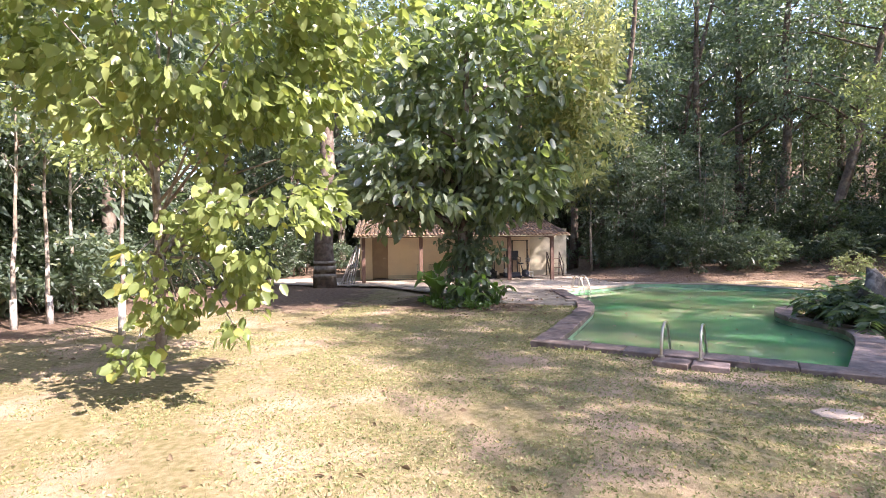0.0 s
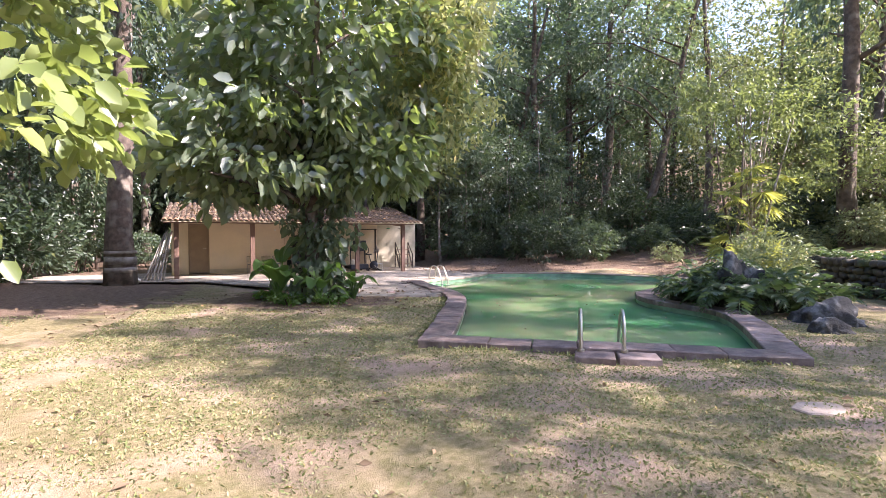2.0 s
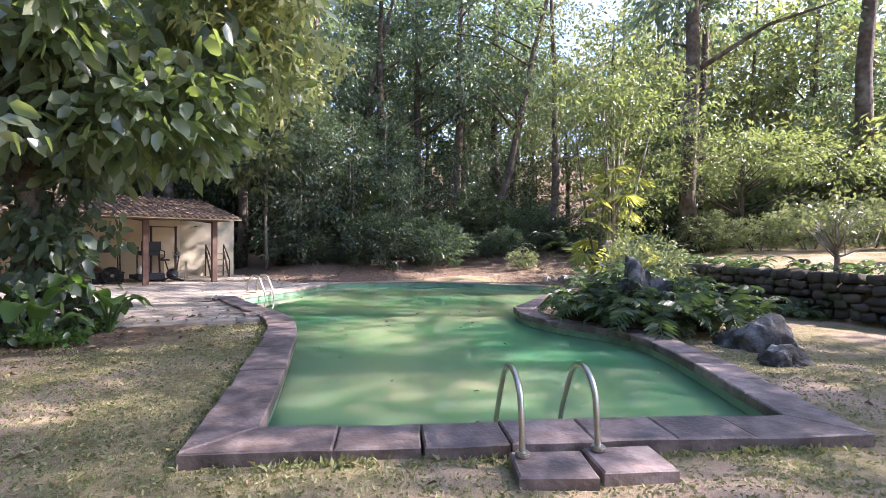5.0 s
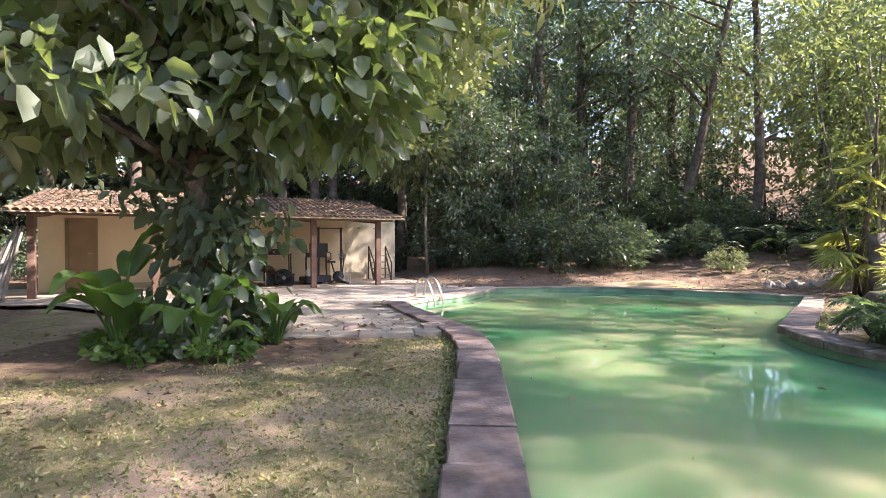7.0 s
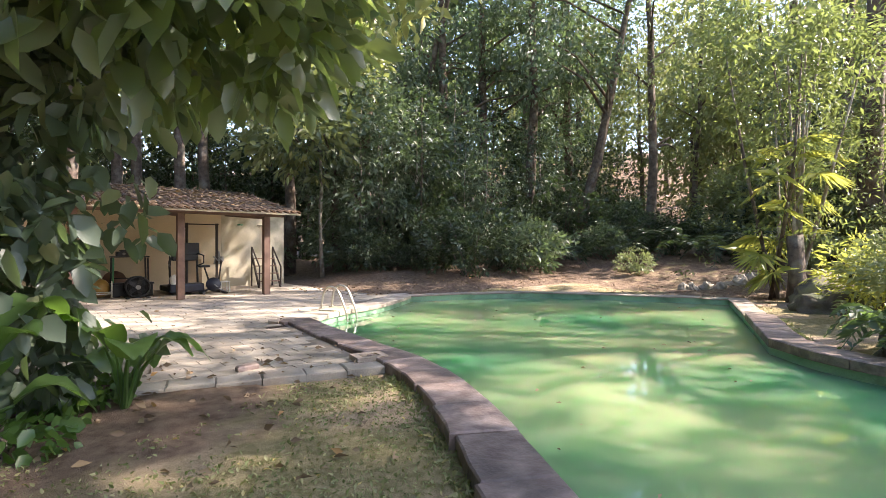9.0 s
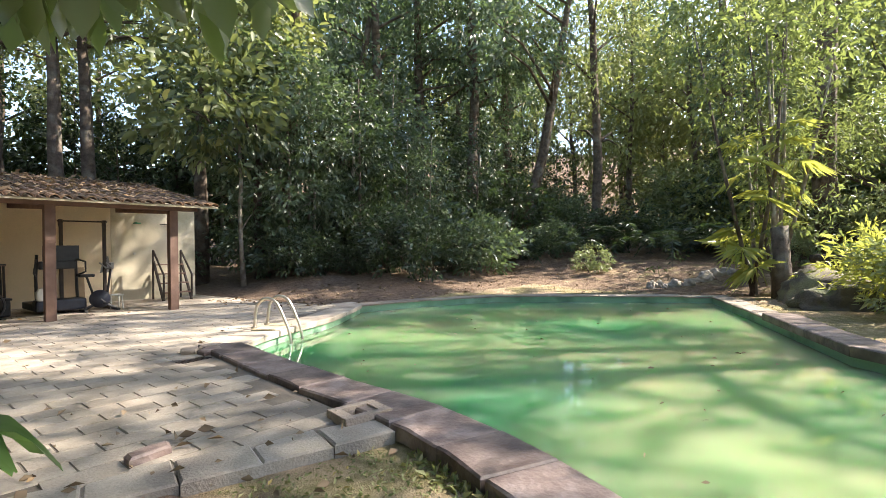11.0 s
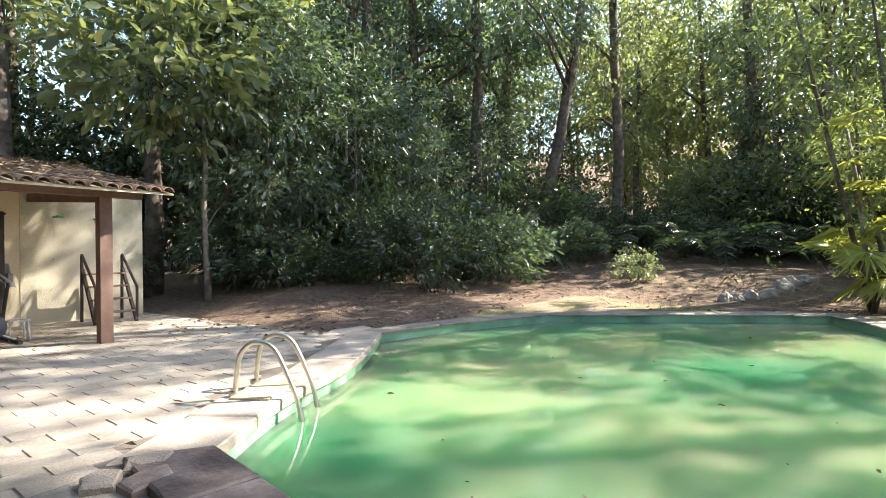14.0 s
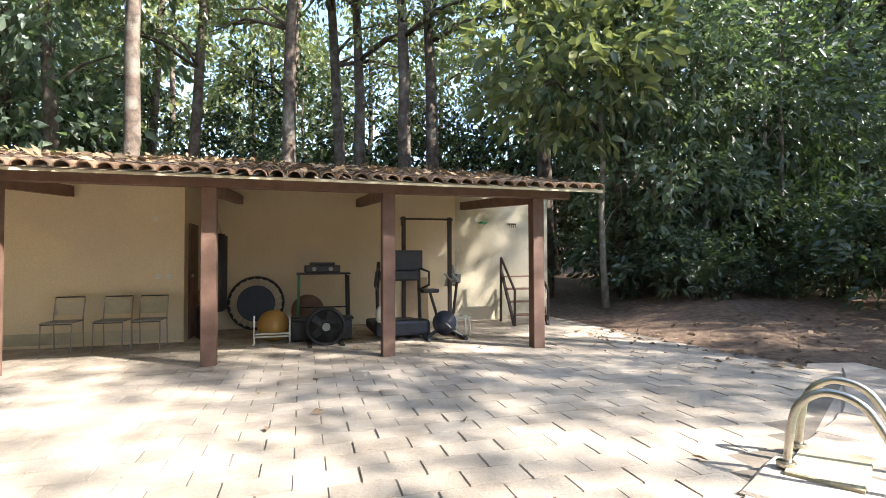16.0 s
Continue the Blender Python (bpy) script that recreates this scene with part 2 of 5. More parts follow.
M_LEAF_LIGHT = leaf_mat("light forest leaf", (0.078, 0.104, 0.052), (0.175, 0.2, 0.1), 0.42, 0.34, (0.4, 0.45, 0.13), 0.6)
# understorey green with the wood's deep shade put into the leaf colour
M_LEAF_SHADED = leaf_mat("shade shrub leaf", (0.02, 0.033, 0.02), (0.055, 0.078, 0.042), 0.33, 0.18, (0.12, 0.2, 0.05))
M_LEAF_PALM = leaf_mat("yellowish palm leaflet", (0.17, 0.21, 0.055), (0.36, 0.37, 0.11), 0.38, 0.42, (0.6, 0.62, 0.12))
# young leaves with the sunlight of the crown's bright side in their colour
M_LEAF_YOUNG_LIT = leaf_mat("pale young leaf", (0.17, 0.19, 0.085), (0.36, 0.37, 0.19), 0.4, 0.42, (0.6, 0.62, 0.2))
M_LEAF_CANE = leaf_mat("sunlit cane leaf", (0.075, 0.1, 0.045), (0.16, 0.19, 0.08), 0.4, 0.34, (0.36, 0.44, 0.12))
M_LEAF_FERN = leaf_mat("fern frond", (0.04, 0.066, 0.032), (0.1, 0.135, 0.07), 0.42, 0.3, (0.2, 0.32, 0.08))
M_LEAF_HEDGE = leaf_mat("grey green hedge leaf", (0.17, 0.2, 0.11), (0.3, 0.33, 0.18), 0.5, 0.32, (0.32, 0.38, 0.13))
M_LEAF_BANANA = leaf_mat("bright banana leaf", (0.045, 0.095, 0.03), (0.1, 0.165, 0.055), 0.28, 0.35, (0.26, 0.48, 0.07))
M_GRASS = leaf_mat("lawn blade", (0.12, 0.16, 0.045), (0.38, 0.345, 0.185), 0.65, 0.25, (0.32, 0.36, 0.12))
M_LITTER = leaf_mat("dry fallen leaf", (0.13, 0.085, 0.05), (0.32, 0.23, 0.14), 0.8, 0.1, (0.25, 0.17, 0.1))


def island_variation(m, amount=0.2):
    """The same stone, varied piece by piece within one mesh."""
    k = m.copy()
    k.name = m.name + " mixed"
    n, link = links_of(k)
    for info in [x for x in n if x.bl_idname == "ShaderNodeObjectInfo"]:
        target = info.outputs["Random"].links[0].to_socket
        geo = n.new("ShaderNodeNewGeometry")
        link(geo.outputs["Random Per Island"], target)
    return k


M_TILE_MIXED = island_variation(M_TILE)


# ---- mesh helpers ----
def link_mesh(name, me, material, parent=None, label=""):
    me.materials.append(material)
    ob = new(name, me)
    if parent:
        ob.parent = parent
    if label:
        ob["label"] = label
    return ob


def part(name, bm, material, parent=None, label="", smooth=False):
    me = bpy.data.meshes.new(name)
    bmesh.ops.recalc_face_normals(bm, faces=bm.faces)
    bm.to_mesh(me)
    bm.free()
    if smooth:
        me.shade_smooth()
    return link_mesh(name, me, material, parent, label)


def thing(name, m, label, category, group="", kind=""):
    ob = new(name)
    ob.empty_display_size = 0.1
    ob.matrix_basis = m
    return tagged(ob, label, category, group, kind)


def box(x0, x1, y0, y1, z0, z1, bevel=0.0, bm=None):
    bm = bm or bmesh.new()
    r = bmesh.ops.create_cube(bm, size=1.0, matrix=Matrix.LocRotScale(((x0 + x1) / 2, (y0 + y1) / 2, (z0 + z1) / 2), None, (x1 - x0, y1 - y0, z1 - z0)))
    if bevel:
        es = {e for v in r["verts"] for e in v.link_edges}
        bmesh.ops.bevel(bm, geom=list(es), offset=bevel, segments=2, affect="EDGES", profile=0.6)
    return bm


def tube(points, radii, sides=8, bm=None, cap=True):
    """A round bar through the points, with a radius for each (or one for all)."""
    bm = bm or bmesh.new()
    pts = [Vector(p) for p in points]
    if isinstance(radii, (int, float)):
        radii = [radii] * len(pts)
    rings, side = [], None
    for i, p in enumerate(pts):
        d = (pts[min(i + 1, len(pts) - 1)] - pts[max(i - 1, 0)]).normalized()
        if side is None:
            side = d.orthogonal().normalized()
        side = (side - d * side.dot(d)).normalized()
        up = d.cross(side)
        rings.append([bm.verts.new(p + (side * math.cos(a) + up * math.sin(a)) * radii[i]) for a in [2 * math.pi * k / sides for k in range(sides)]])
    for r0, r1 in zip(rings, rings[1:]):
        for k in range(sides):
            bm.faces.new((r0[k], r0[(k + 1) % sides], r1[(k + 1) % sides], r1[k]))
    if cap:
        bm.faces.new(rings[0][::-1])
        bm.faces.new(rings[-1])
    return bm


def disc(c, axis, r, depth, segs=24, bm=None, bevel=0.0):
    bm = bm or bmesh.new()
    q = Vector(axis).to_track_quat("Z", "Y").to_matrix().to_4x4()
    res = bmesh.ops.create_cone(bm, cap_ends=True, segments=segs, radius1=r, radius2=r, depth=depth, matrix=Matrix.Translation(c) @ q)
    if bevel:
        es = {e for v in res["verts"] for e in v.link_edges if len(e.link_faces) == 2 and e.calc_face_angle(0) > 1}
        bmesh.ops.bevel(bm, geom=list(es), offset=bevel, segments=2, affect="EDGES")
    return bm


def ring(c, axis, r, thick, segs=28, bm=None):
    c, q = Vector(c), Vector(axis).to_track_quat("Z", "Y")
    pts = [c + q @ Vector((r * math.cos(a), r * math.sin(a), 0)) for a in [2 * math.pi * k / segs for k in range(segs + 1)]]
    return tube(pts, thick, 6, bm, cap=False)


def arc(a, b, rise, n=8):
    """Points of a half-round bow from a to b."""
    a, b = Vector(a), Vector(b)
    return [a.lerp(b, 0.5 - 0.5 * math.cos(math.pi * k / n)) + Vector((0, 0, rise * math.sin(math.pi * k / n))) for k in range(n + 1)]


def leaves_mesh(name, P, D, L, W, rng, broad=True, fold=0.18, droop=0.15):
    """One mesh of folded leaves: base points P, pointing directions D, lengths L, widths W."""
    n = len(P)
    D = D / np.maximum(np.linalg.norm(D, axis=1, keepdims=True), 1e-6)
    R = rng.normal(size=(n, 3))
    S = np.cross(D, R)
    S /= np.maximum(np.linalg.norm(S, axis=1, keepdims=True), 1e-6)
    U = np.cross(S, D)
    flip = np.sign(U[:, 2:3] + 0.25)
    flip[flip == 0] = 1
    U, S = U * flip, S * flip
    L, W = np.asarray(L).reshape(-1, 1), np.asarray(W).reshape(-1, 1)
    down = np.array([[0, 0, -1.0]])
    if broad:
        prof = [(0.0, 0.0), (0.3, 0.46), (0.72, 0.4), (1.0, 0.0), (0.72, -0.4), (0.3, -0.46)]
    else:
        prof = [(0.0, 0.0), (0.42, 0.5), (1.0, 0.0), (0.42, -0.5)]
    V = np.stack([P + D * L * a + S * W * b + U * W * fold * abs(b) * 2 + down * L * droop * a * a for a, b in prof], axis=1)
    k = len(prof)
    base = (np.arange(n) * k).reshape(-1, 1)
    if broad:
        F = np.concatenate([base + [0, 5, 4, 3], base + [0, 3, 2, 1]])
    else:
        F = np.concatenate([base + [0, 3, 2], base + [0, 2, 1]])
    return fast_mesh(name, V.reshape(-1, 3), F)


def fast_mesh(name, V, F):
    me = bpy.data.meshes.new(name)
    F = np.asarray(F)
    me.vertices.add(len(V))
    me.vertices.foreach_set("co", np.asarray(V, dtype=np.float32).ravel())
    me.loops.add(F.size)
    me.loops.foreach_set("vertex_index", F.astype(np.int32).ravel())
    me.polygons.add(len(F))
    me.polygons.foreach_set("loop_start", np.arange(0, F.size, F.shape[1], dtype=np.int32))
    me.update(calc_edges=True)
    me.validate()
    return me


def clump_leaves(centres, radii, per, rng, size, ratio, hang=0.35, out=0.6, mid=None):
    """Leaf base points and directions, gathered round clump centres."""
    n = len(centres) * per
    C, Rr = np.repeat(centres, per, axis=0), np.repeat(radii, per).reshape(-1, 1)
    off = rng.normal(size=(n, 3))
    off /= np.linalg.norm(off, axis=1, keepdims=True)
    off *= rng.random((n, 1)) ** 0.5
    off[:, 2] *= 0.6
    P = C + off * Rr
    D = off * out + rng.normal(size=(n, 3)) * 0.5
    if mid is not None:
        G = C - mid
        D += 0.6 * G / np.maximum(np.linalg.norm(G, axis=1, keepdims=True), 1e-6)
    D[:, 2] -= hang
    L = size * rng.uniform(0.6, 1.25, n)
    return P, D, L, L * ratio * rng.uniform(0.85, 1.15, n)


def shell(n, c, r, rng, inner=0.55, low=-1.0):
    """Points in the outer part of an ellipsoid."""
    v = rng.normal(size=(n * 3, 3))
    v /= np.linalg.norm(v, axis=1, keepdims=True)
    v = v[v[:, 2] > low][:n]
    v *= rng.uniform(inner, 1.0, (len(v), 1))
    return np.array(c) + v * np.array(r)


def trunk_bm(points, radii, rng, sides=9):
    bm = tube(points, radii, sides)
    for v in bm.verts:
        v.co += Vector(rng.normal(0, 0.04, 3)) * max(0.03, radii[0]) * 0.8
    return bm


def make_tree(m, height, r0, crowns, clumps, per, leaf, ratio, leafmat, bark, label, category, group="", seed=1, clump_r=0.7, broad=False, bare=0.35, lean=(0, 0), limbs=10, hang=0.15, name="tree", low=-1.0):
    """Tapered, slightly bent trunk, limbs out to the clumps, and a crown of many leaves in the given ellipsoids (centre, radii)."""
    rng = np.random.default_rng(seed)
    t = thing(name, m, label, category, group)
    n = 9
    bend = rng.normal(0, 0.012 * height, (n, 2)).cumsum(axis=0) * 0.4
    pts = [(lean[0] * k / (n - 1) + bend[k][0] - bend[0][0], lean[1] * k / (n - 1) + bend[k][1] - bend[0][1], height * k / (n - 1) - (0.15 if k == 0 else 0)) for k in range(n)]
    rad = [r0 * (1.25 if k == 0 else 1.0) * (1 - 0.75 * k / (n - 1)) for k in range(n)]
    part("trunk", trunk_bm(pts, rad, rng), bark, t, smooth=True)
    P, D, L, W, tips = [], [], [], [], []
    share = sum(r[0] * r[1] * r[2] for _, r in crowns)
    for c, r in crowns:
        k = max(3, int(clumps * r[0] * r[1] * r[2] / share))
        ce = shell(k, c, r, rng, low=low)
        tips += list(ce[:: max(1, len(ce) * len(crowns) // max(1, limbs))])
        for got, a in zip(clump_leaves(ce, rng.uniform(0.6, 1.2, len(ce)) * clump_r, per, rng, leaf, ratio, hang, mid=np.array(c)), (P, D, L, W)):
            a.append(got)
    for tip in tips[:limbs]:
        z = min(max(bare * height, tip[2] - 0.35 * np.hypot(tip[0], tip[1]) - 0.4), height * 0.95)
        f = max(0.0, min(1.0, z / height)) * (n - 1)
        i = min(int(f), n - 2)
        s = Vector(pts[i]).lerp(Vector(pts[i + 1]), f - i)
        e = Vector(tip)
        mid = s.lerp(e, 0.5) + Vector(rng.normal(0, 0.12, 3)) + Vector((0, 0, 0.1 * (e - s).length))
        rr = rad[i] * 0.42
        part("limb", tube([s, s.lerp(mid, 0.5), mid, mid.lerp(e, 0.55), e], [rr, rr * 0.8, rr * 0.6, rr * 0.4, rr * 0.15], 5), bark, t, smooth=True)
    me = leaves_mesh("crown", np.concatenate(P), np.concatenate(D), np.concatenate(L), np.concatenate(W), rng, broad)
    link_mesh("crown", me, leafmat, t)
    return t


def make_shrub(m, r, clumps, per, leaf, ratio, leafmat, label, category, group="", seed=1, clump_r=0.35, broad=False, hang=0.1, name="shrub", stems=3):
    rng = np.random.default_rng(seed)
    t = thing(name, m, label, category, group)
    c = shell(clumps, (0, 0, r[2]), r, rng, inner=0.4)
    c = c[c[:, 2] > 0.08]
    P, D, L, W = clump_leaves(c, rng.uniform(0.6, 1.2, len(c)) * clump_r, per, rng, leaf, ratio, hang, mid=np.array((0, 0, r[2] * 0.6)))
    link_mesh("foliage", leaves_mesh("foliage", P, D, L, W, rng, broad), leafmat, t)
    for k in range(stems):
        e = Vector(c[k % len(c)])
        part("stem", tube([(e.x * 0.1, e.y * 0.1, -0.1), e * 0.5 + Vector((0, 0, 0.1)), e], [0.025, 0.018, 0.006], 5), M_BARK, t)
    return t


# ---- plan ----
POOL = [(1.95, 8.1), (2.5, 9.4), (3.1, 10.9), (3.52, 12.0), (3.8, 13.0), (3.9, 13.9), (3.82, 15.0), (3.79, 16.2), (3.78, 17.45), (4.6, 18.15), (5.75, 18.85), (6.7, 19.7), (7.3, 20.3), (8.8, 20.15), (10.75, 19.6),
        (12.3, 17.6), (13.7, 15.7), (11.0, 13.95), (8.4, 12.3), (7.9, 11.5), (7.72, 10.6), (7.85, 9.4), (7.6, 8.6), (7.0, 7.7), (5.68, 6.05)]
SHARP = {0, 8, 12, 14, 16, 18, 24}  # real corners; the rest are bends
WATER_Z, GROUND_Z = -0.21, -0.1
D_SHED, N_SHED, SHED = Vector((0.9884, 0.1517, 0)), Vector((-0.1517, 0.9884, 0)), Vector((4.25, 22.56, 0))
M_SHED = Matrix.LocRotScale(SHED, Euler((0, 0, math.atan2(0.1517, 0.9884))), None)  # x along the front, y to the back, origin at the end post
DECK = [(1.25, 14.15), (3.42, 13.85), (3.35, 17.6), (4.2, 18.3), (6.9, 20.55), (6.3, 23.0), (5.7, 26.3), (-1, 25.6), (-9.8, 24.0), (-9.3, 21.0), (-3.4, 19.6), (-0.9, 16.8)]
WALLINE = [(15.6, 14.2), (14.9, 12.9), (14.3, 11.3), (13.4, 9.0), (12.9, 7.2), (12.4, 5.0), (12.1, 2.5), (12.0, 0.0), (12.0, -8.0)]


def inside(poly, x, y):
    hit, j = False, len(poly) - 1
    for i in range(len(poly)):
        (xi, yi), (xj, yj) = poly[i], poly[j]
        if (yi > y) != (yj > y) and x < (xj - xi) * (y - yi) / (yj - yi) + xi:
            hit = not hit
        j = i
    return hit


def off_line(poly, x, y, closed=False):
    """Signed distance to a polyline: positive to the left of its run."""
    best, side = 1e9, 1
    p = Vector((x, y))
    segs = list(zip(poly, poly[1:])) + ([(poly[-1], poly[0])] if closed else [])
    for a, b in segs:
        a, b = Vector(a), Vector(b)
        d = b - a
        f = max(0.0, min(1.0, (p - a).dot(d) / d.length_squared))
        q = a + d * f
        dist = (p - q).length
        if dist < best:
            best, side = dist, 1 if d.x * (p.y - a.y) - d.y * (p.x - a.x) > 0 else -1
    return best * side


def smooth_outline(pts, sharp, step=0.1):
    """The outline with its bends rounded, walked in even steps."""
    n, out = len(pts), []
    for i in range(n):
        p0, p1, p2, p3 = (Vector(pts[(i + k) % n]) for k in (-1, 0, 1, 2))
        t1 = (p2 - p1) if i in sharp else (p2 - p0) * 0.5
        t2 = (p2 - p1) if (i + 1) % n in sharp else (p3 - p1) * 0.5
        k = max(2, int((p2 - p1).length / step))
        for s in range(k):
            u = s / k
            out.append(p1 * (2 * u**3 - 3 * u * u + 1) + t1 * (u**3 - 2 * u * u + u) + p2 * (-2 * u**3 + 3 * u * u) + t2 * (u**3 - u * u))
    return out


OUT = smooth_outline(POOL, SHARP)
OUTXY = [(p.x, p.y) for p in OUT]


def ease(v, lo, hi):
    v = max(0.0, min(1.0, (v - lo) / (hi - lo)))
    return v * v * (3 - 2 * v)


def land(x, y):
    """The ground's height: lawn, bank behind the start, far bank, the terrace behind the stone wall, the hill."""
    z = GROUND_Z + 0.42 * ease(-y, -2.5, 3.0)
    z += 0.55 * ease(y + 0.35 * (x - 10), 19.5, 27.0) * ease(x, 5.5, 9.0) + 0.5 * ease(x, 14.5, 19.0) * ease(y, 12.0, 15.0)
    w = -off_line(WALLINE[::-1], x, y) if x > 6 else -5
    if w > 0 and y < 14.2:
        z = max(z, 0.74 + 0.1 * min(w, 9)) if w > 0.12 else z
    far = math.hypot(x - 3, y - 10)
    z += 2.5 * ease(x, 22, 45) + 11.0 * ease(far, 38, 75)
    z += 0.03 * math.sin(x * 1.7 + 0.6 * y) * math.sin(y * 1.3 - 0.4 * x)
    return z


def build_ground():
    def lines(lo, hi, step, ends):
        mid = [lo + step * k for k in range(int((hi - lo) / step) + 1)]
        left, right, d = [], [], step
        v = lo
        while v > -ends:
            d *= 1.35
            v -= d
            left.append(v)
        v, d = mid[-1], step
        while v < ends:
            d *= 1.35
            v += d
            right.append(v)
        return left[::-1] + mid + right

    xs, ys = lines(-10, 20, 0.2, 900), lines(-3, 28, 0.2, 900)
    V, soil = [], []
    for y in ys:
        for x in xs:
            z = land(x, y)
            s = 0.0
            near = -4 < x < 16 and 3 < y < 23
            if near:
                d = off_line(OUTXY[::4], x, y, True)
                if inside(OUTXY[::3], x, y) or abs(d) < 0.18:
                    z = -2.2
                elif abs(d) < 0.6 and z > -0.05:
                    z = min(z, -0.03)
            if -11 < x < 8 and 13 < y < 27 and inside(DECK, x, y):
                z = min(z, -0.16)
            s = max(s, 1 - ease(math.hypot(x - 0.2, (y - 14.3) * 1.2), 1.4, 3.4))
            s = max(s, 0.22 * ease(-x, -0.6, 2.2) * (1 - ease(y, 9.0, 12.0)), 0.8 * ease(-x, 1.0, 5.0) * ease(y, 11.0, 14.0), ease(y, 20.2, 21.2), ease(-x, 7.5, 10.0), 0.62 * ease(x, 12.5, 14.5) * ease(y, 13.5, 15.5), ease(x, 21, 25))
            V.append((x, y, z))
            soil.append(s)
    nx = len(xs)
    F = [(j * nx + i, j * nx + i + 1, (j + 1) * nx + i + 1, (j + 1) * nx + i) for j in range(len(ys) - 1) for i in range(nx - 1)]
    me = fast_mesh("ground", np.array(V), np.array(F))
    a = me.attributes.new("soil", "FLOAT", "POINT")
    a.data.foreach_set("value", np.array(soil, dtype=np.float32))
    me.shade_smooth()
    return tagged(link_mesh("ground", me, M_GROUND), "patchy lawn turning to bare brown earth under the trees", "ground", kind="structure")


build_ground()


def ribbon(name, pts, z0, z1, material, label, category):
    """An upright wall that follows the closed outline."""
    n = len(pts)
    V = [(p.x, p.y, z) for p in pts for z in (z0, z1)]
    F = [(2 * i, 2 * ((i + 1) % n), 2 * ((i + 1) % n) + 1, 2 * i + 1) for i in range(n)]
    return tagged(link_mesh(name, fast_mesh(name, np.array(V), np.array(F)), material), label, category, kind="structure")


def plate(name, pts, z, material, label, category):
    bm = bmesh.new()
    bm.faces.new([bm.verts.new((p[0], p[1], z)) for p in pts])
    bmesh.ops.triangulate(bm, faces=bm.faces)
    return tagged(part(name, bm, material), label, category, kind="structure")


def corner_out(i, w):
    """The outer point of the coping at outline step i; at a sharp corner the mitred one."""
    n = len(OUT)
    a, b = OUT[i] - OUT[(i - 2) % n], OUT[(i + 2) % n] - OUT[i]
    a.normalize(), b.normalize()
    na, nb = Vector((-a.y, a.x)), Vector((-b.y, b.x))
    m = (na + nb).normalized()
    return OUT[i] + m * w / max(0.5, m.dot(na))


ribbon("pool_wall", OUT, -1.5, -0.05, M_POOLWALL, "pale green painted pool wall below the stone edge", "pool wall")
plate("pool_floor", OUTXY, -1.45, M_POOLFLOOR, "green pool floor under murky water", "pool floor")
bm = bmesh.new()
shore = [p - (Vector(corner_out(i, 0.012)) - p) for i, p in enumerate(OUT)]
lower = [bm.verts.new((p.x, p.y, -1.4)) for p in shore]
upper = [bm.verts.new((p.x, p.y, WATER_Z)) for p in shore]
for i in range(len(shore)):
    j = (i + 1) % len(shore)
    bm.faces.new((lower[i], lower[j], upper[j], upper[i]))
bmesh.ops.triangulate(bm, faces=[bm.faces.new(upper), bm.faces.new(lower)])
tagged(part("water", bm, M_WATER), "opaque algae-green still water filling the pool", "water", kind="structure")


def normal_at(i):
    n = len(OUT)
    d = OUT[(i + 1) % n] - OUT[i - 1]
    d.normalize()
    return Vector((-d.y, d.x))  # the outline runs clockwise, so this points away from the water


def prism(base, z0, z1, chamfer=0.012):
    """A stone of the given plan with chamfered top edges."""
    bm = bmesh.new()
    c = sum((Vector(p) for p in base), Vector((0, 0))) / len(base)
    lo = [bm.verts.new((p[0], p[1], z0)) for p in base]
    md = [bm.verts.new((p[0], p[1], z1 - chamfer)) for p in base]
    tp = []
    for p in base:
        d = Vector(p) - c
        q = Vector(p) - d.normalized() * chamfer * 1.4
        tp.append(bm.verts.new((q.x, q.y, z1)))
    k = len(base)
    for i in range(k):
        j = (i + 1) % k
        bm.faces.new((lo[i], lo[j], md[j], md[i]))
        bm.faces.new((md[i], md[j], tp[j], tp[i]))
    bm.faces.new(tp)
    return bm


def build_coping():
    rim = tagged(new("pool_coping"), "worn purple-brown stone coping round the green pool", "coping", kind="structure")
    rng = random.Random(5)
    n = len(OUT)
    sharp = []
    for k in SHARP:
        sharp.append(min(range(n), key=lambda i: (OUT[i] - Vector(POOL[k])).length))
    sharp.sort()
    for a, b in zip(sharp, sharp[1:] + [sharp[0] + n]):
        count = max(1, round((b - a) * 0.1 / 0.58))
        cuts = [a + round((b - a) * k / count) for k in range(count + 1)]
        for i0, i1 in zip(cuts, cuts[1:]):
            mid = OUT[((i0 + i1) // 2) % n]
            deck = mid.y > 17.4 and mid.x < 7.4
            far = mid.y > 14 and mid.x > 7.4
            w = (0.38 if far else 0.5 if deck else 0.42) + rng.uniform(-0.01, 0.015)
            idx = list(range(i0, i1 + 1))
            if len(idx) > 4:
                idx = [idx[0], idx[len(idx) // 3], idx[2 * len(idx) // 3], idx[-1]]
            inner = [OUT[i % n] - (corner_out(i % n, 0.03) - OUT[i % n]) for i in idx]
            outer = [corner_out(i % n, w) for i in idx]
            gap = 0.004
            d0, d1 = (inner[1] - inner[0]).normalized() * gap, (inner[-1] - inner[-2]).normalized() * gap
            inner[0], inner[-1] = inner[0] + d0, inner[-1] - d1
            outer[0], outer[-1] = outer[0] + d0, outer[-1] - d1
            top = rng.uniform(-0.009, 0.009) - (0.05 if far else 0.03 if deck else 0.0)
            outer = [p + Vector((rng.uniform(-0.012, 0.012), rng.uniform(-0.012, 0.012))) for p in outer]
            bm = prism(inner + outer[::-1], top - 0.035 if far else -0.11, top)
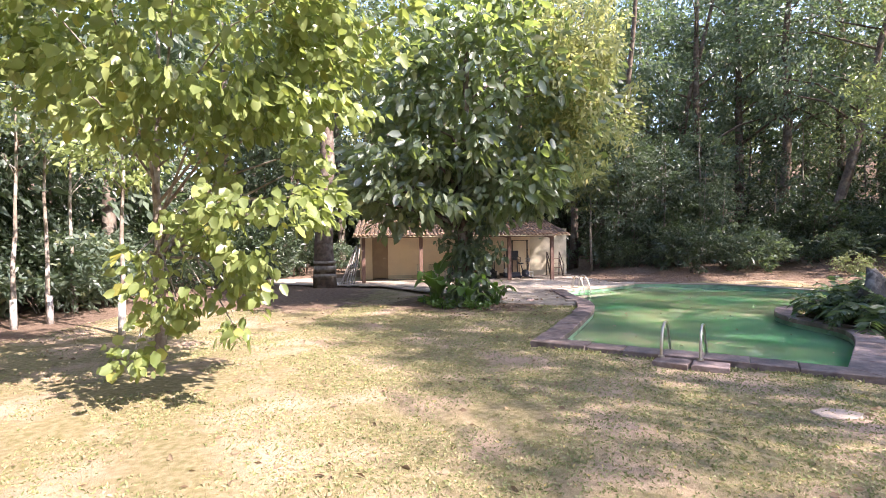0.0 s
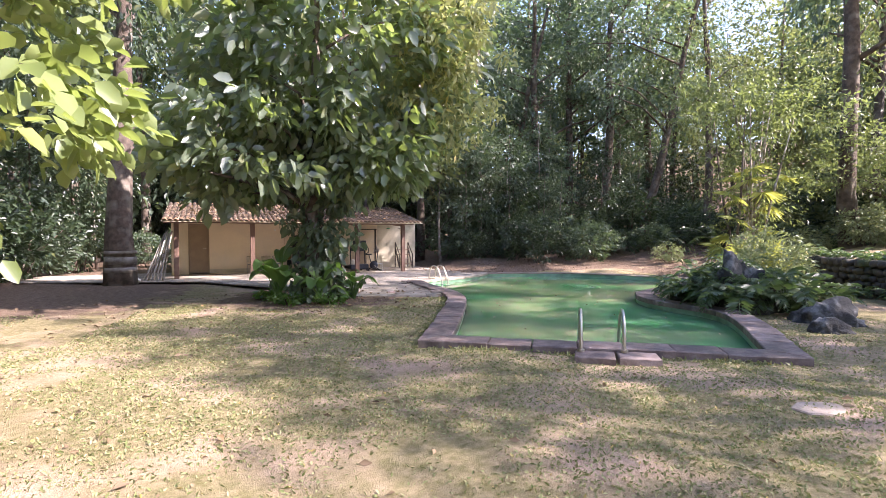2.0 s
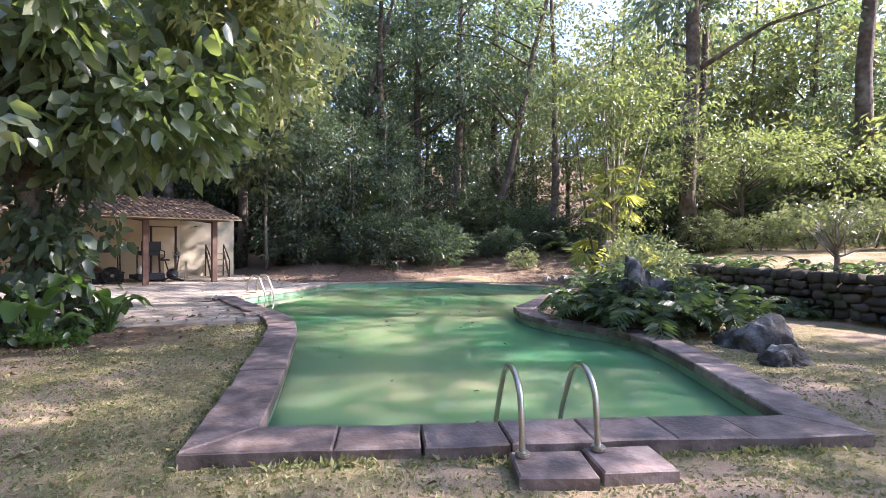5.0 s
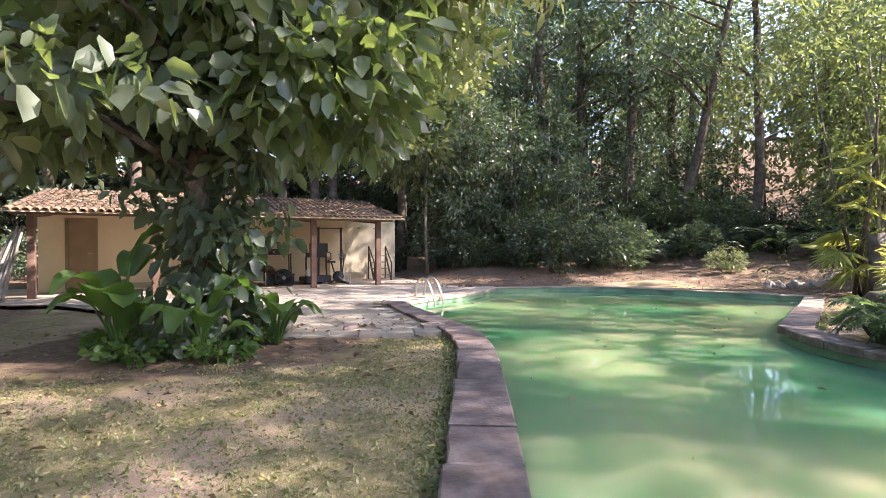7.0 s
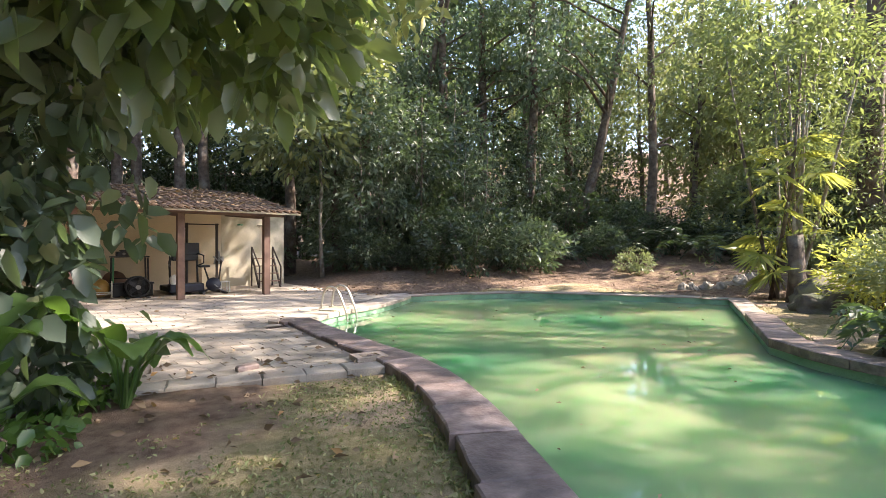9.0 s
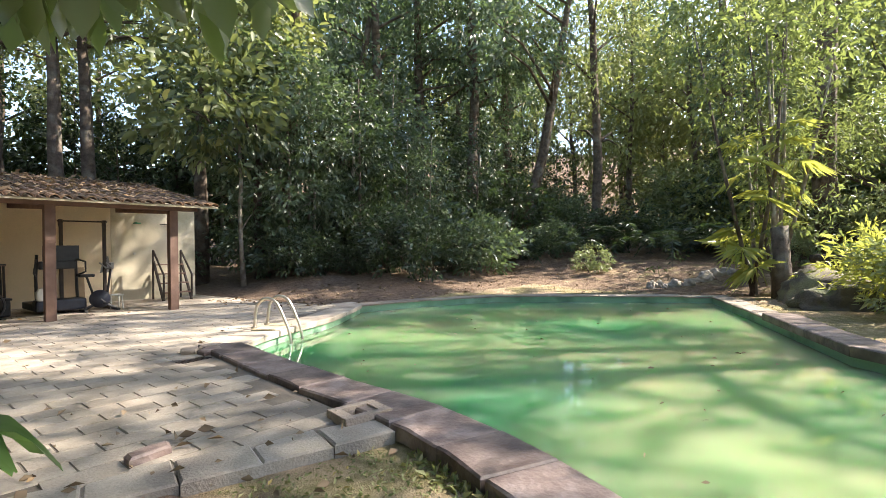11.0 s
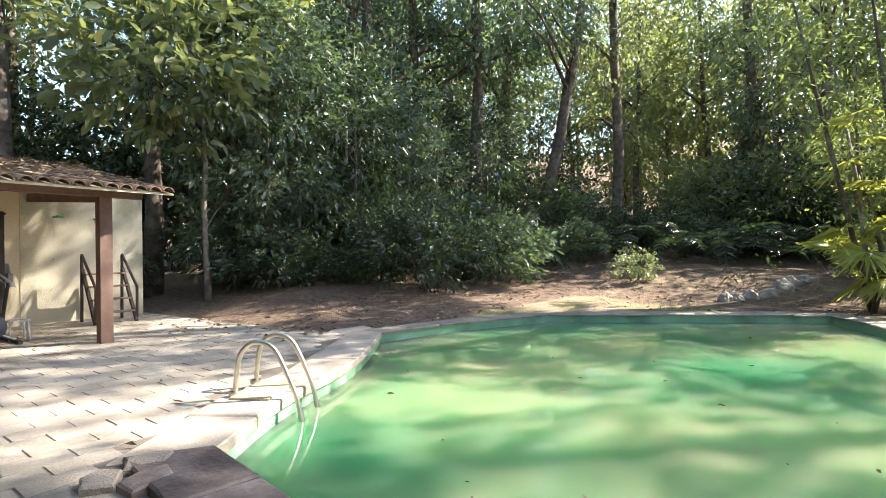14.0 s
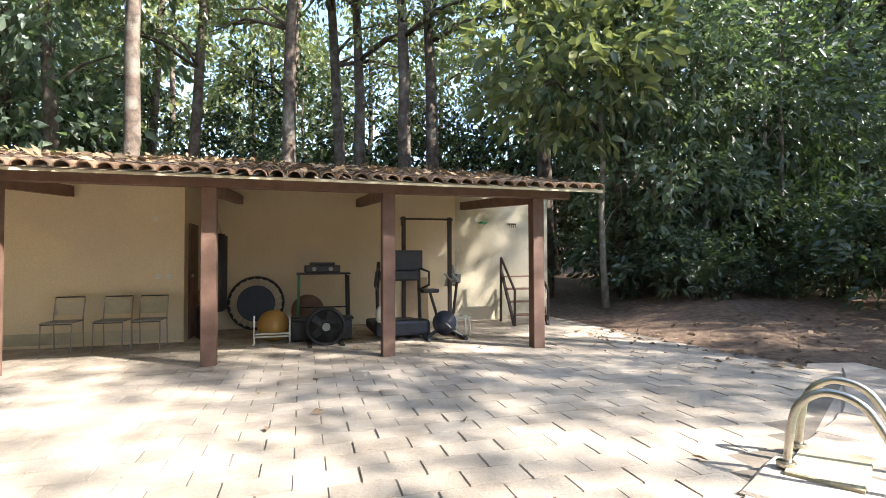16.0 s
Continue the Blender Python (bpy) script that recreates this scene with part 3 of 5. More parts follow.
            part("coping_stone", bm, M_COPING_PALE if deck else M_FAR_COPING if far else M_COPING, rim)


build_coping()
bm = bmesh.new()
for i in range(len(OUT)):
    j = (i + 1) % len(OUT)
    if OUT[i].y > 17.3 and OUT[i].x < 7.4:
        q = (corner_out(i, 0.44), corner_out(j, 0.44), corner_out(j, 0.8), corner_out(i, 0.8))
        lo, hi = [[bm.verts.new((p.x, p.y, z)) for p in q] for z in (-0.1, -0.051)]
        bm.faces.new(hi)
        for k in range(4):
            bm.faces.new((lo[k], lo[(k + 1) % 4], hi[(k + 1) % 4], hi[k]))
tagged(part("coping_bedding", bm, M_COPING_PALE), "bleached mortar bed between coping and paving", "mortar", kind="structure")
n_out = len(OUT)
V = [(*q, z) for i in range(n_out) for q in [corner_out(i, 0.30)] for z in (-0.6, -0.1)]
F = [(2 * i, 2 * i + 1, 2 * ((i + 1) % n_out) + 1, 2 * ((i + 1) % n_out)) for i in range(n_out)]
tagged(link_mesh("pool_kerb", fast_mesh("pool_kerb", np.array(V), np.array(F)), M_JOINT), "dark masonry under the pool coping", "kerb", kind="structure")


# ---- shed ----
FLOOR_Z = -0.03


def shed_thing(name, x, y, z, rz, label, category, group=""):
    return thing(name, M_SHED @ pose(x, y, z, 0, 0, rz), label, category, group)


def build_shed():
    s = thing("pool_shed", M_SHED, "cream rendered open pool shed with clay tile roof on timber posts", "shed")
    # walls: back, free end beyond the roof, end return, front of the closed room, its left end
    part("wall", box(-4.72, 0.7, 3.2, 3.35, -0.1, 2.76), M_WALL, s)
    part("wall", box(0.7, 1.85, 3.2, 3.35, -0.1, 2.42), M_WALL_OLD, s, "weathered stained render")
    part("wall", box(-4.84, -4.72, 2.02, 3.2, -0.1, 2.52), M_WALL, s)
    door0, door1, dz = -8.42, -7.66, 2.0
    part("wall", box(-8.9, door0, 1.9, 2.02, -0.1, 2.5), M_WALL, s)
    part("wall", box(door1, -4.72, 1.9, 2.02, -0.1, 2.5), M_WALL, s)
    part("wall", box(door0, door1, 1.9, 2.02, dz, 2.5), M_WALL, s)
    part("wall", box(-9.02, -8.9, 1.9, 4.6, -0.1, 2.5), M_WALL, s)
    part("wall", box(-0.15, 0.7, 3.188, 3.2, -0.1, 2.74), M_WALL_OLD, s, "weathered stained render")
    part("skirting", box(door1, -4.73, 1.888, 1.9, 0.0, 0.16, 0.004), M_WALL_OLD, s)
    d = part("door", box(door0 + 0.06, door1 - 0.06, 1.95, 1.99, 0.03, dz - 0.06, 0.004), M_DOOR, s, "tan wooden flush door")
    for x0, x1, z0, z1 in ((door0, door0 + 0.06, 0.0, dz), (door1 - 0.06, door1, 0.0, dz), (door0 + 0.06, door1 - 0.06, dz - 0.06, dz)):
        part("door_frame", box(x0, x1, 1.87, 2.015, z0, z1, 0.004), M_DOOR, s)
    part("handle", tube([(door1 - 0.13, 1.95, 1.0), (door1 - 0.13, 1.9, 1.0), (door1 - 0.24, 1.9, 1.0)], 0.009, 6), M_CHROME, d)
    for x in (-8.75, -6.15, -4.09, -2.04, 0.0):
        part("post", box(x - 0.08, x + 0.08, -0.08, 0.08, -0.06, 1.98, 0.01), M_WOOD, s)
        # rafter end from post to wall
        bm = box(x - 0.05, x + 0.05, 0.085, 3.19 if x > -4.5 else 1.86, -0.15, 0.0, 0.006)
        bmesh.ops.rotate(bm, verts=bm.verts, cent=(x, 0, 0), matrix=Matrix.Rotation(radians(4), 3, "X"))
        bmesh.ops.translate(bm, verts=bm.verts, vec=(0, 0, 2.06))
        part("rafter", bm, M_WOOD, s)
    part("beam", box(-9.15, 0.48, -0.075, 0.075, 1.982, 2.13, 0.008), M_WOOD, s)
    return s


SLOPE = math.tan(radians(11.5))
EAVE_Y, EAVE_Z, RIDGE_Y = -0.55, 2.04, 3.5


def build_roof():
    r = thing("tile_roof", M_SHED, "mossy clay barrel tile roof littered with dry leaves", "roof")
    z = lambda y: EAVE_Z + (y - EAVE_Y) * SLOPE
    bm = bmesh.new()
    vs = [bm.verts.new((x, y, z(y) + dz)) for dz in (-0.03, 0.0) for x, y in ((-9.2, EAVE_Y + 0.05), (0.72, EAVE_Y + 0.05), (0.72, RIDGE_Y), (-9.2, RIDGE_Y))]
    for f in ((0, 1, 2, 3), (4, 5, 6, 7), (0, 1, 5, 4), (1, 2, 6, 5), (2, 3, 7, 6), (3, 0, 4, 7)):
        bm.faces.new([vs[i] for i in f])
    part("board", bm, M_WALL, r, "pale underside boards")
    bm = bmesh.new()
    vs = [bm.verts.new((x, y, zz)) for x, y, zz in ((-9.2, RIDGE_Y, z(RIDGE_Y)), (0.72, RIDGE_Y, z(RIDGE_Y)), (0.72, 6.2, 2.3), (-9.2, 6.2, 2.3))]
    bm.faces.new(vs)
    bmesh.ops.solidify(bm, geom=bm.faces, thickness=0.05)
    part("rear_slope", bm, M_TILE, r)
    rng = random.Random(3)
    meshes = []
    for k in range(3):
        bm = bmesh.new()
        segs, L = 6, 0.46
        rows = []
        for yy, rad in ((0, 0.084), (L, 0.066)):
            for lift in (0.0, 0.014):
                rows.append([bm.verts.new(((rad - lift) * -math.cos(math.pi * i / segs), yy, (rad - lift) * math.sin(math.pi * i / segs) * 0.85 + k * 0.002)) for i in range(segs + 1)])
        o0, i0, o1, i1 = rows
        for i in range(segs):
            bm.faces.new((o0[i], o0[i + 1], o1[i + 1], o1[i]))
            bm.faces.new((i0[i], i1[i], i1[i + 1], i0[i + 1]))
            bm.faces.new((o0[i], i0[i], i0[i + 1], o0[i + 1]))
        me = bpy.data.meshes.new("roof_tile")
        bm.to_mesh(me), bm.free()
        me.materials.append(M_TILE)
        meshes.append(me)
    rows = int((RIDGE_Y - EAVE_Y) / 0.38 / math.cos(radians(11.5))) + 1
    # copies for the front row in the sun-lightened clay
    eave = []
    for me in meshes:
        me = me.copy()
        me.materials[0] = M_TILE_EAVE_SUN
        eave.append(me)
    V, F, total = [], [], 0
    for j in range(rows):
        for i in range(int(9.92 / 0.18)):
            x, y = -9.1 + i * 0.18, EAVE_Y + j * 0.38 * math.cos(radians(11.5))
            me = meshes[rng.randrange(3)]
            m = pose(x + rng.uniform(-0.008, 0.008), y + rng.uniform(-0.012, 0.012), z(y) + 0.012 + rng.uniform(0, 0.006), 11.5, 0, rng.uniform(-1.5, 1.5))
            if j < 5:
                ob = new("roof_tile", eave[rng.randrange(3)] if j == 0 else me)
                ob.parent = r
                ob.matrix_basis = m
                continue
            V += [m @ v.co for v in me.vertices]
            F += [[k + total for k in p.vertices] for p in me.polygons]
            total += len(me.vertices)
    tagged(link_mesh("upper_tiles", fast_mesh("upper_tiles", np.array(V), np.array(F)), M_TILE_MIXED, r), kind="stuff")
    return r


build_shed()
build_roof()
rng = np.random.default_rng(77)
n = 1500
lx, ly = rng.uniform(-9.0, 0.6, n), EAVE_Y + 0.1 + (RIDGE_Y - EAVE_Y - 0.2) * rng.random(n) ** 0.8
P = np.stack([lx, ly, EAVE_Z + (ly - EAVE_Y) * SLOPE + rng.uniform(0.05, 0.12, n)], axis=1)
D = rng.normal(size=P.shape)
D[:, 2] *= 0.2
L = rng.uniform(0.06, 0.2, n)
ob = link_mesh("roof_litter", leaves_mesh("roof_litter", P, D, L, L * 0.35, rng, False, 0.3, 0.0), M_LITTER)
ob.matrix_basis = M_SHED
tagged(ob, "dry leaves and twigs lying on the tile roof", "fallen leaves", kind="stuff")


# ---- trees ----
def at_land(x, y, rz=0, s=1.0, sink=0.05):
    return pose(x, y, land(x, y) - sink, 0, 0, rz) @ Matrix.Diagonal((s, s, s, 1))


main_tree = make_tree(pose(0.1, 14.05, -0.1), 9.0, 0.2, [((0.8, 0.4, 6.3), (3.6, 3.1, 3.5)), ((-0.8, -0.3, 4.0), (2.8, 1.9, 1.6)), ((-1.9, -0.5, 3.2), (1.7, 1.3, 0.9)), ((1.5, -0.4, 3.5), (1.6, 1.5, 1.3))], 520, 22, 0.33, 0.58, M_LEAF_BROAD, M_BARK, "broad-leaved dark glossy tree with a vine-clad trunk beside the paving", "tree", seed=11, clump_r=0.6, broad=True, limbs=26, hang=0.35, bare=0.25)
rng = np.random.default_rng(12)
vine = np.stack([rng.normal(0.2, 0.4, 130), rng.normal(0, 0.3, 130), rng.uniform(0.1, 4.6, 130)], axis=1)
P, D, L, W = clump_leaves(vine, rng.uniform(0.25, 0.5, 130), 20, rng, 0.22, 0.62, 0.6)
link_mesh("vine", leaves_mesh("vine", P, D, L, W, rng, True), M_LEAF_FOREST, main_tree, "dense glossy climbing vine on the trunk")
# brighter leaves on the sun side; the colour carries part of the sunlight
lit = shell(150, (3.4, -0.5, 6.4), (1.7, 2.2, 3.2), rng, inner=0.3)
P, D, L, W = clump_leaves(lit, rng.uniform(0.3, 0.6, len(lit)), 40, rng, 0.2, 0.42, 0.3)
link_mesh("outer_foliage", leaves_mesh("outer_foliage", P, D, L, W, rng, False), M_LEAF_YOUNG_LIT, main_tree, "yellow-green young leaves, colour lightened for sunlight")
left_tree = make_tree(pose(-5.0, 7.0, -0.12), 5.8, 0.09, [((1.9, -2.4, 4.9), (2.9, 2.0, 1.9)), ((2.8, -2.4, 2.5), (1.15, 0.9, 1.2)), ((1.9, -2.5, 1.75), (0.75, 0.6, 0.7)), ((1.5, -2.6, 0.85), (0.4, 0.35, 0.35)), ((2.7, -2.5, 1.25), (0.4, 0.35, 0.45))], 330, 30, 0.14, 0.8, M_LEAF_LIME, M_BARK_PALE, "leaning young tree whose yellow-green boughs hang over the lawn", "tree", seed=4, clump_r=0.36, broad=True, limbs=40, hang=0.35, bare=0.3, lean=(0.6, -0.8))

G = "forest trees round the clearing"
forest_label = "tall slender forest tree with a dark leafy crown"
P1 = make_tree(at_land(16.8, 29.7), 19, 0.3, [((0.3, 0, 13.5), (3.8, 3.6, 5.8)), ((1.5, -1.5, 9.0), (2.4, 2.2, 1.6))], 118, 48, 0.25, 0.5, M_LEAF_FOREST, M_BARK_TAN, forest_label, "tree", G, seed=21, clump_r=0.95, limbs=10, bare=0.35, name="forest_tree")
P2 = make_tree(at_land(18.5, 25.2), 17, 0.26, [((-0.4, 0.3, 12), (3.6, 3.4, 5.2)), ((-1.6, -1.2, 8.2), (2.4, 2.0, 1.3))], 112, 48, 0.26, 0.5, M_LEAF_FOREST, M_BARK_TAN, forest_label, "tree", G, seed=22, clump_r=0.95, limbs=10, bare=0.35, lean=(2.6, -2.0), name="forest_tree")
P3 = make_tree(at_land(21.4, 23.5), 16, 0.24, [((0, 0.3, 11), (3.4, 3.2, 5.2)), ((1.4, 0.6, 5.4), (1.9, 1.9, 1.4))], 125, 46, 0.2, 0.5, M_LEAF_LIGHT, M_BARK_TAN, "slender forest tree with a light green crown", "tree", G, seed=23, clump_r=0.9, limbs=10, bare=0.3, lean=(-0.5, 0.2), name="forest_tree")
F1 = make_tree(at_land(30, 36), 20, 0.28, [((0, 0, 13), (4.2, 4.2, 7.0)), ((0, 0.5, 5), (3.0, 3.0, 2.5))], 170, 16, 0.5, 0.5, M_LEAF_FOREST, M_BARK, "distant forest tree in deep foliage", "tree", G, seed=24, clump_r=1.2, limbs=4, bare=0.2, name="forest_tree")
F2 = make_tree(at_land(36, 30), 19, 0.26, [((0, 0, 12), (4.2, 4.2, 7.0)), ((0.5, 0, 4.5), (2.8, 2.8, 2.4))], 170, 16, 0.46, 0.5, M_LEAF_LIGHT, M_BARK, "distant light green forest tree", "tree", G, seed=25, clump_r=1.2, limbs=4, bare=0.2, name="forest_tree")
T1 = make_tree(at_land(-0.6, 31.2), 18, 0.24, [((0.3, 0, 14), (3.4, 3.2, 4.2)), ((-1.2, 0.8, 9.0), (1.8, 1.6, 1.2))], 110, 40, 0.23, 0.5, M_LEAF_LIGHT, M_BARK, "tall thin tree with a sparse light crown", "tree", G, seed=28, clump_r=0.85, limbs=10, bare=0.45, lean=(0.4, -0.2), name="forest_tree")
U1 = make_tree(at_land(10.5, 25.5), 6.5, 0.06, [((0, 0, 4.2), (1.5, 1.5, 2.6)), ((0.2, 0.2, 1.8), (1.0, 1.0, 1.2))], 130, 18, 0.2, 0.45, M_LEAF_SHADED, M_BARK, "thin understorey sapling, leaves darkened for deep shade", "sapling", "saplings in the undergrowth", seed=26, clump_r=0.5, limbs=4, bare=0.15, name="sapling")
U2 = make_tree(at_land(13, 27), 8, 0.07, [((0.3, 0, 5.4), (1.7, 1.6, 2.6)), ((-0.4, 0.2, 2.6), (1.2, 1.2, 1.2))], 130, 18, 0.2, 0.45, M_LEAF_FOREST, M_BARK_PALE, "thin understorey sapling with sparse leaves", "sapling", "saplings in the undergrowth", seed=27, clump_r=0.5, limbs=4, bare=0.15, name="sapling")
S1 = make_shrub(at_land(11, 22.9), (1.7, 1.3, 1.3), 90, 30, 0.17, 0.42, M_LEAF_SHADED, "dense green understorey shrub, leaves darkened for shade", "shrub", "undergrowth at the forest edge", seed=31)
S2 = make_shrub(at_land(13.5, 22.9), (1.6, 1.4, 1.0), 90, 26, 0.2, 0.4, M_LEAF_FOREST, "mid-green leafy understorey shrub", "shrub", "undergrowth at the forest edge", seed=32)
# lighter-leaved version of the shrubs, standing in for sun on the bank
S3 = make_shrub(at_land(24.2, 13.0), (1.7, 1.5, 1.2), 80, 30, 0.18, 0.4, M_LEAF_LIGHT, "shrub on the bank, leaf green lightened for sunlight", "shrub", "undergrowth at the forest edge", seed=33)

rng_f = random.Random(8)
placed = [(-0.6, 31.2), (16.8, 29.7), (18.5, 25.2), (21.4, 23.5), (0.1, 14), (-4.2, 5)]


def forest(x, y, proto, s=1.0, rz=None):
    placed.append((x, y))
    return copy_thing(proto, at_land(x, y, rng_f.uniform(0, 360) if rz is None else rz, s))


# trunks that stand clear along the far bank and behind the shed
for x, y, k in ((18.1, 27.8, 0), (12.5, 31.5, 1), (27.9, 20.4, 0), (22, 29, 0), (24.5, 17.2, 3), (-10.6, 27.2, 1), (-4.2, 29.6, 3), (-4.4, 34.5, 3), (0.9, 33.8, 3), (1.6, 33.0, 3), (3.0, 30.9, 3), (3.9, 31.3, 3), (6.7, 29.5, 3), (9.4, 28.6, 1), (14.2, 29.5, 0), (-1.8, 38.5, 3), (4.6, 38.0, 2), (-7.5, 38.5, 3)):
    forest(x, y, (P1, P2, P3, T1)[k])
# tall trees on the terrace, mostly unseen, added to shade lawn, paving and shed
for x, y, k, s in ((23.5, -2.0, 3, 1.0), (17.6, -0.4, 3, 1.0), (16.5, 2.6, 3, 1.1), (20.6, 5.0, 1, 1.1), (17.6, 7.0, 3, 1.1), (19.6, 14.6, 0, 1.12), (24.6, 11.0, 3, 1.4), (18.6, -4.6, 0, 0.85), (17.4, -2.4, 0, 0.85)):
    forest(x, y, (P1, P2, P3, T1)[k], s)
# the deep wood that closes the view to the east and the west
for x in range(30, 43, 4):
    for y in range(2, 34, 4):
        forest(x + rng_f.uniform(-1, 1), y + rng_f.uniform(-1, 1), rng_f.choice((F1, F2, F2)), rng_f.uniform(0.68, 0.82) * (0.55 if y < 13 else 1.0))
for x, y in ((-12, 24), (-13, 29.5), (-8.6, 34), (-15.5, 20), (-12.5, 16), (-13, 11), (-12.5, 5.5), (-16.5, 8), (-16.5, 14), (-13, 0), (13, 36.5)):
    forest(x, y, F1, rng_f.uniform(0.8, 1.0))
for x in range(-14, 16, 5):
    forest(x + rng_f.uniform(-1, 1), 46 + rng_f.uniform(-2, 2), F2, rng_f.uniform(0.75, 0.95))
# leafy bough tree that overhangs the end of the shed
make_tree(at_land(7.9, 27.2), 9.5, 0.16, [((-1.8, -1.7, 4.9), (2.3, 1.7, 1.7)), ((-0.6, -0.6, 7.8), (2.6, 2.2, 2.0))], 170, 20, 0.3, 0.5, M_LEAF_LIGHT, M_BARK, "leafy light green tree overhanging the end of the shed", "tree", seed=55, clump_r=0.6, broad=True, limbs=14, bare=0.35)


def wooded(x, y):
    if x < -8.8:
        return True
    if y > 28.5:
        return True
    if y < -10 and x < 2:
        return True
    if x > 25 or (x > 19.5 and y > 14) or (x > 9 and y > 26):
        return True
    return False


tries = 0
while len(placed) < 135 and tries < 9000:
    tries += 1
    x, y = rng_f.uniform(-24, 46), rng_f.uniform(-18, 54)
    d = math.hypot(x - 4, y - 12)
    if not wooded(x, y) or any(math.hypot(x - a, y - b) < (4.3 if x > 12 else 3.6) for a, b in placed):
        continue
    if (x > 14 and 3 < y < 12 and d < 24) or (17 < x < 28 and 11 < y < 27) or (-12 < x < 9 and 28 < y < 42):
        continue
    forest(x, y, rng_f.choice((P1, P1, P2, P3)) if d < 25 else rng_f.choice((F1, F1, F2)), rng_f.uniform(0.85, 1.2) * (0.45 if x > 22 and y < 13 else 0.75 if x > 26 else 1.0))


def row(n, a, b, jitter, protos, lo, hi):
    for k in range(n):
        u = (k + rng_f.random()) / n
        x, y = a[0] + (b[0] - a[0]) * u + rng_f.uniform(-jitter, jitter), a[1] + (b[1] - a[1]) * u + rng_f.uniform(-jitter, jitter)
        copy_thing(rng_f.choice(protos), at_land(x, y, rng_f.uniform(0, 360), rng_f.uniform(lo, hi)))


row(8, (7.9, 25.8), (15.5, 23.9), 0.7, (S1, S1, S2), 0.4, 0.95)
row(6, (8.2, 26.6), (16, 25.2), 0.7, (U1, U1, U2), 0.6, 0.9)
row(6, (16, 23.6), (23, 21.2), 0.6, (S1, S2), 0.4, 0.9)
row(12, (8, 28.2), (24, 26.0), 0.9, (S1, S1, S2), 1.0, 1.5)
row(8, (-12, 30.5), (6, 30.0), 0.6, (S1, S2), 0.8, 1.1)
row(16, (-13, 1), (-11.5, 18), 0.7, (S1, S1, S2), 0.9, 1.4)
row(12, (-15.5, 0), (-14.5, 20), 1.0, (S1, S1, S2), 1.5, 2.1)
row(6, (-10.5, 19), (-10.8, 26), 0.6, (S1, S2), 0.9, 1.4)
row(10, (23.5, 22), (26, 5), 0.9, (S1, S2, S3), 1.0, 1.6)
row(10, (26.5, 24), (27.5, 3), 0.9, (S2, S3, S3), 1.6, 2.3)
row(5, (-10, 24.5), (-9.6, 30), 0.6, (U1, U1, S1), 1.0, 1.3)
row(9, (9, 31), (26, 28), 1.5, (U1, U1, U2), 0.85, 1.3)
row(3, (-12, 35), (8, 35.5), 1.5, (U1, U2), 0.9, 1.3)
row(12, (-14, 40), (12, 40), 1.0, (S1, S1, S2), 2.0, 2.8)
row(9, (-12, 38), (10, 38), 1.0, (U1, U1, U2), 1.2, 1.6)
row(14, (-14, 1), (-12.5, 22), 1.2, (U1, U1, U2), 0.8, 1.3)
row(6, (26, 22), (29, 4), 1.6, (U1, U2), 0.8, 1.3)
row(5, (6.9, 27.0), (9.5, 26.2), 0.6, (U2, S2), 0.8, 1.1)


# ---- paving ----
DECK_ANG = 8.0


def build_paving():
    bed = plate("paving_bed", DECK, -0.048, M_JOINT, "dark earth joints under the stone paving", "paving bed")
    pav = tagged(new("stone_paving"), "worn grey-brown rectangular stone paving, bleached by the sun", "paving", kind="structure")
    rng = random.Random(12)
    c, s = math.cos(radians(DECK_ANG)), math.sin(radians(DECK_ANG))
    L, W = 0.36, 0.21
    near, rest = [], []
    for j in range(-40, 75):
        for i in range(-40, 40):
            u, v = (i + 0.5 * (j % 2)) * L + rng.uniform(-0.002, 0.002), j * W
            x, y = 1.0 + u * c - v * s, 13.0 + u * s + v * c
            q = [(x + a * c - b * s, y + a * s + b * c) for a, b in ((0, 0), (L, 0), (L, W), (0, W))]
            if not all(inside(DECK, *p) for p in q) or (0.6 < x + 0.2 < 1.35 and 14.6 < y < 16.95) or (2.9 < x + 0.2 < 3.4 and 16.85 < y + 0.1 < 17.1):
                continue
            (near if x > 0.2 and y < 20.5 else rest).append((x, y))
    near.sort(key=lambda p: math.hypot(p[0] - 3.0, p[1] - 16.5))
    rest += near[300:]

    def stone(bm, x, y, w, l, top, tx, ty):
        g = 0.003
        base = [(g, g), (l - g, g), (l - g, w - g), (g, w - g)]
        k = 0.004
        rows = [[(a, b, -0.085) for a, b in base], [(a, b, top - 0.012 + tx * a + ty * b) for a, b in base], [(a + (k if a < l / 2 else -k), b + (k if b < w / 2 else -k), top + tx * a + ty * b) for a, b in base]]
        vs = [[bm.verts.new((x + a * c - b * s, y + a * s + b * c, z)) for a, b, z in r] for r in rows]
        for r0, r1 in zip(vs, vs[1:]):
            for i in range(4):
                bm.faces.new((r0[i], r0[(i + 1) % 4], r1[(i + 1) % 4], r1[i]))
        bm.faces.new(vs[2])

    shapes = []
    for k in range(8):
        bm = bmesh.new()
        stone(bm, 0, 0, W, L, -0.04 + rng.uniform(-0.003, 0.003), rng.uniform(-0.006, 0.006), rng.uniform(-0.01, 0.01))
        me = bpy.data.meshes.new("paver")
        bmesh.ops.recalc_face_normals(bm, faces=bm.faces)
        bm.to_mesh(me), bm.free()
        me.materials.append(M_PAVER)
        shapes.append(me)
    for x, y in near[:300]:
        ob = new("paver", rng.choice(shapes))
        ob.parent = pav
        ob.matrix_basis = pose(x, y, 0, 0, 0, rng.uniform(-0.4, 0.4))
    bm = bmesh.new()
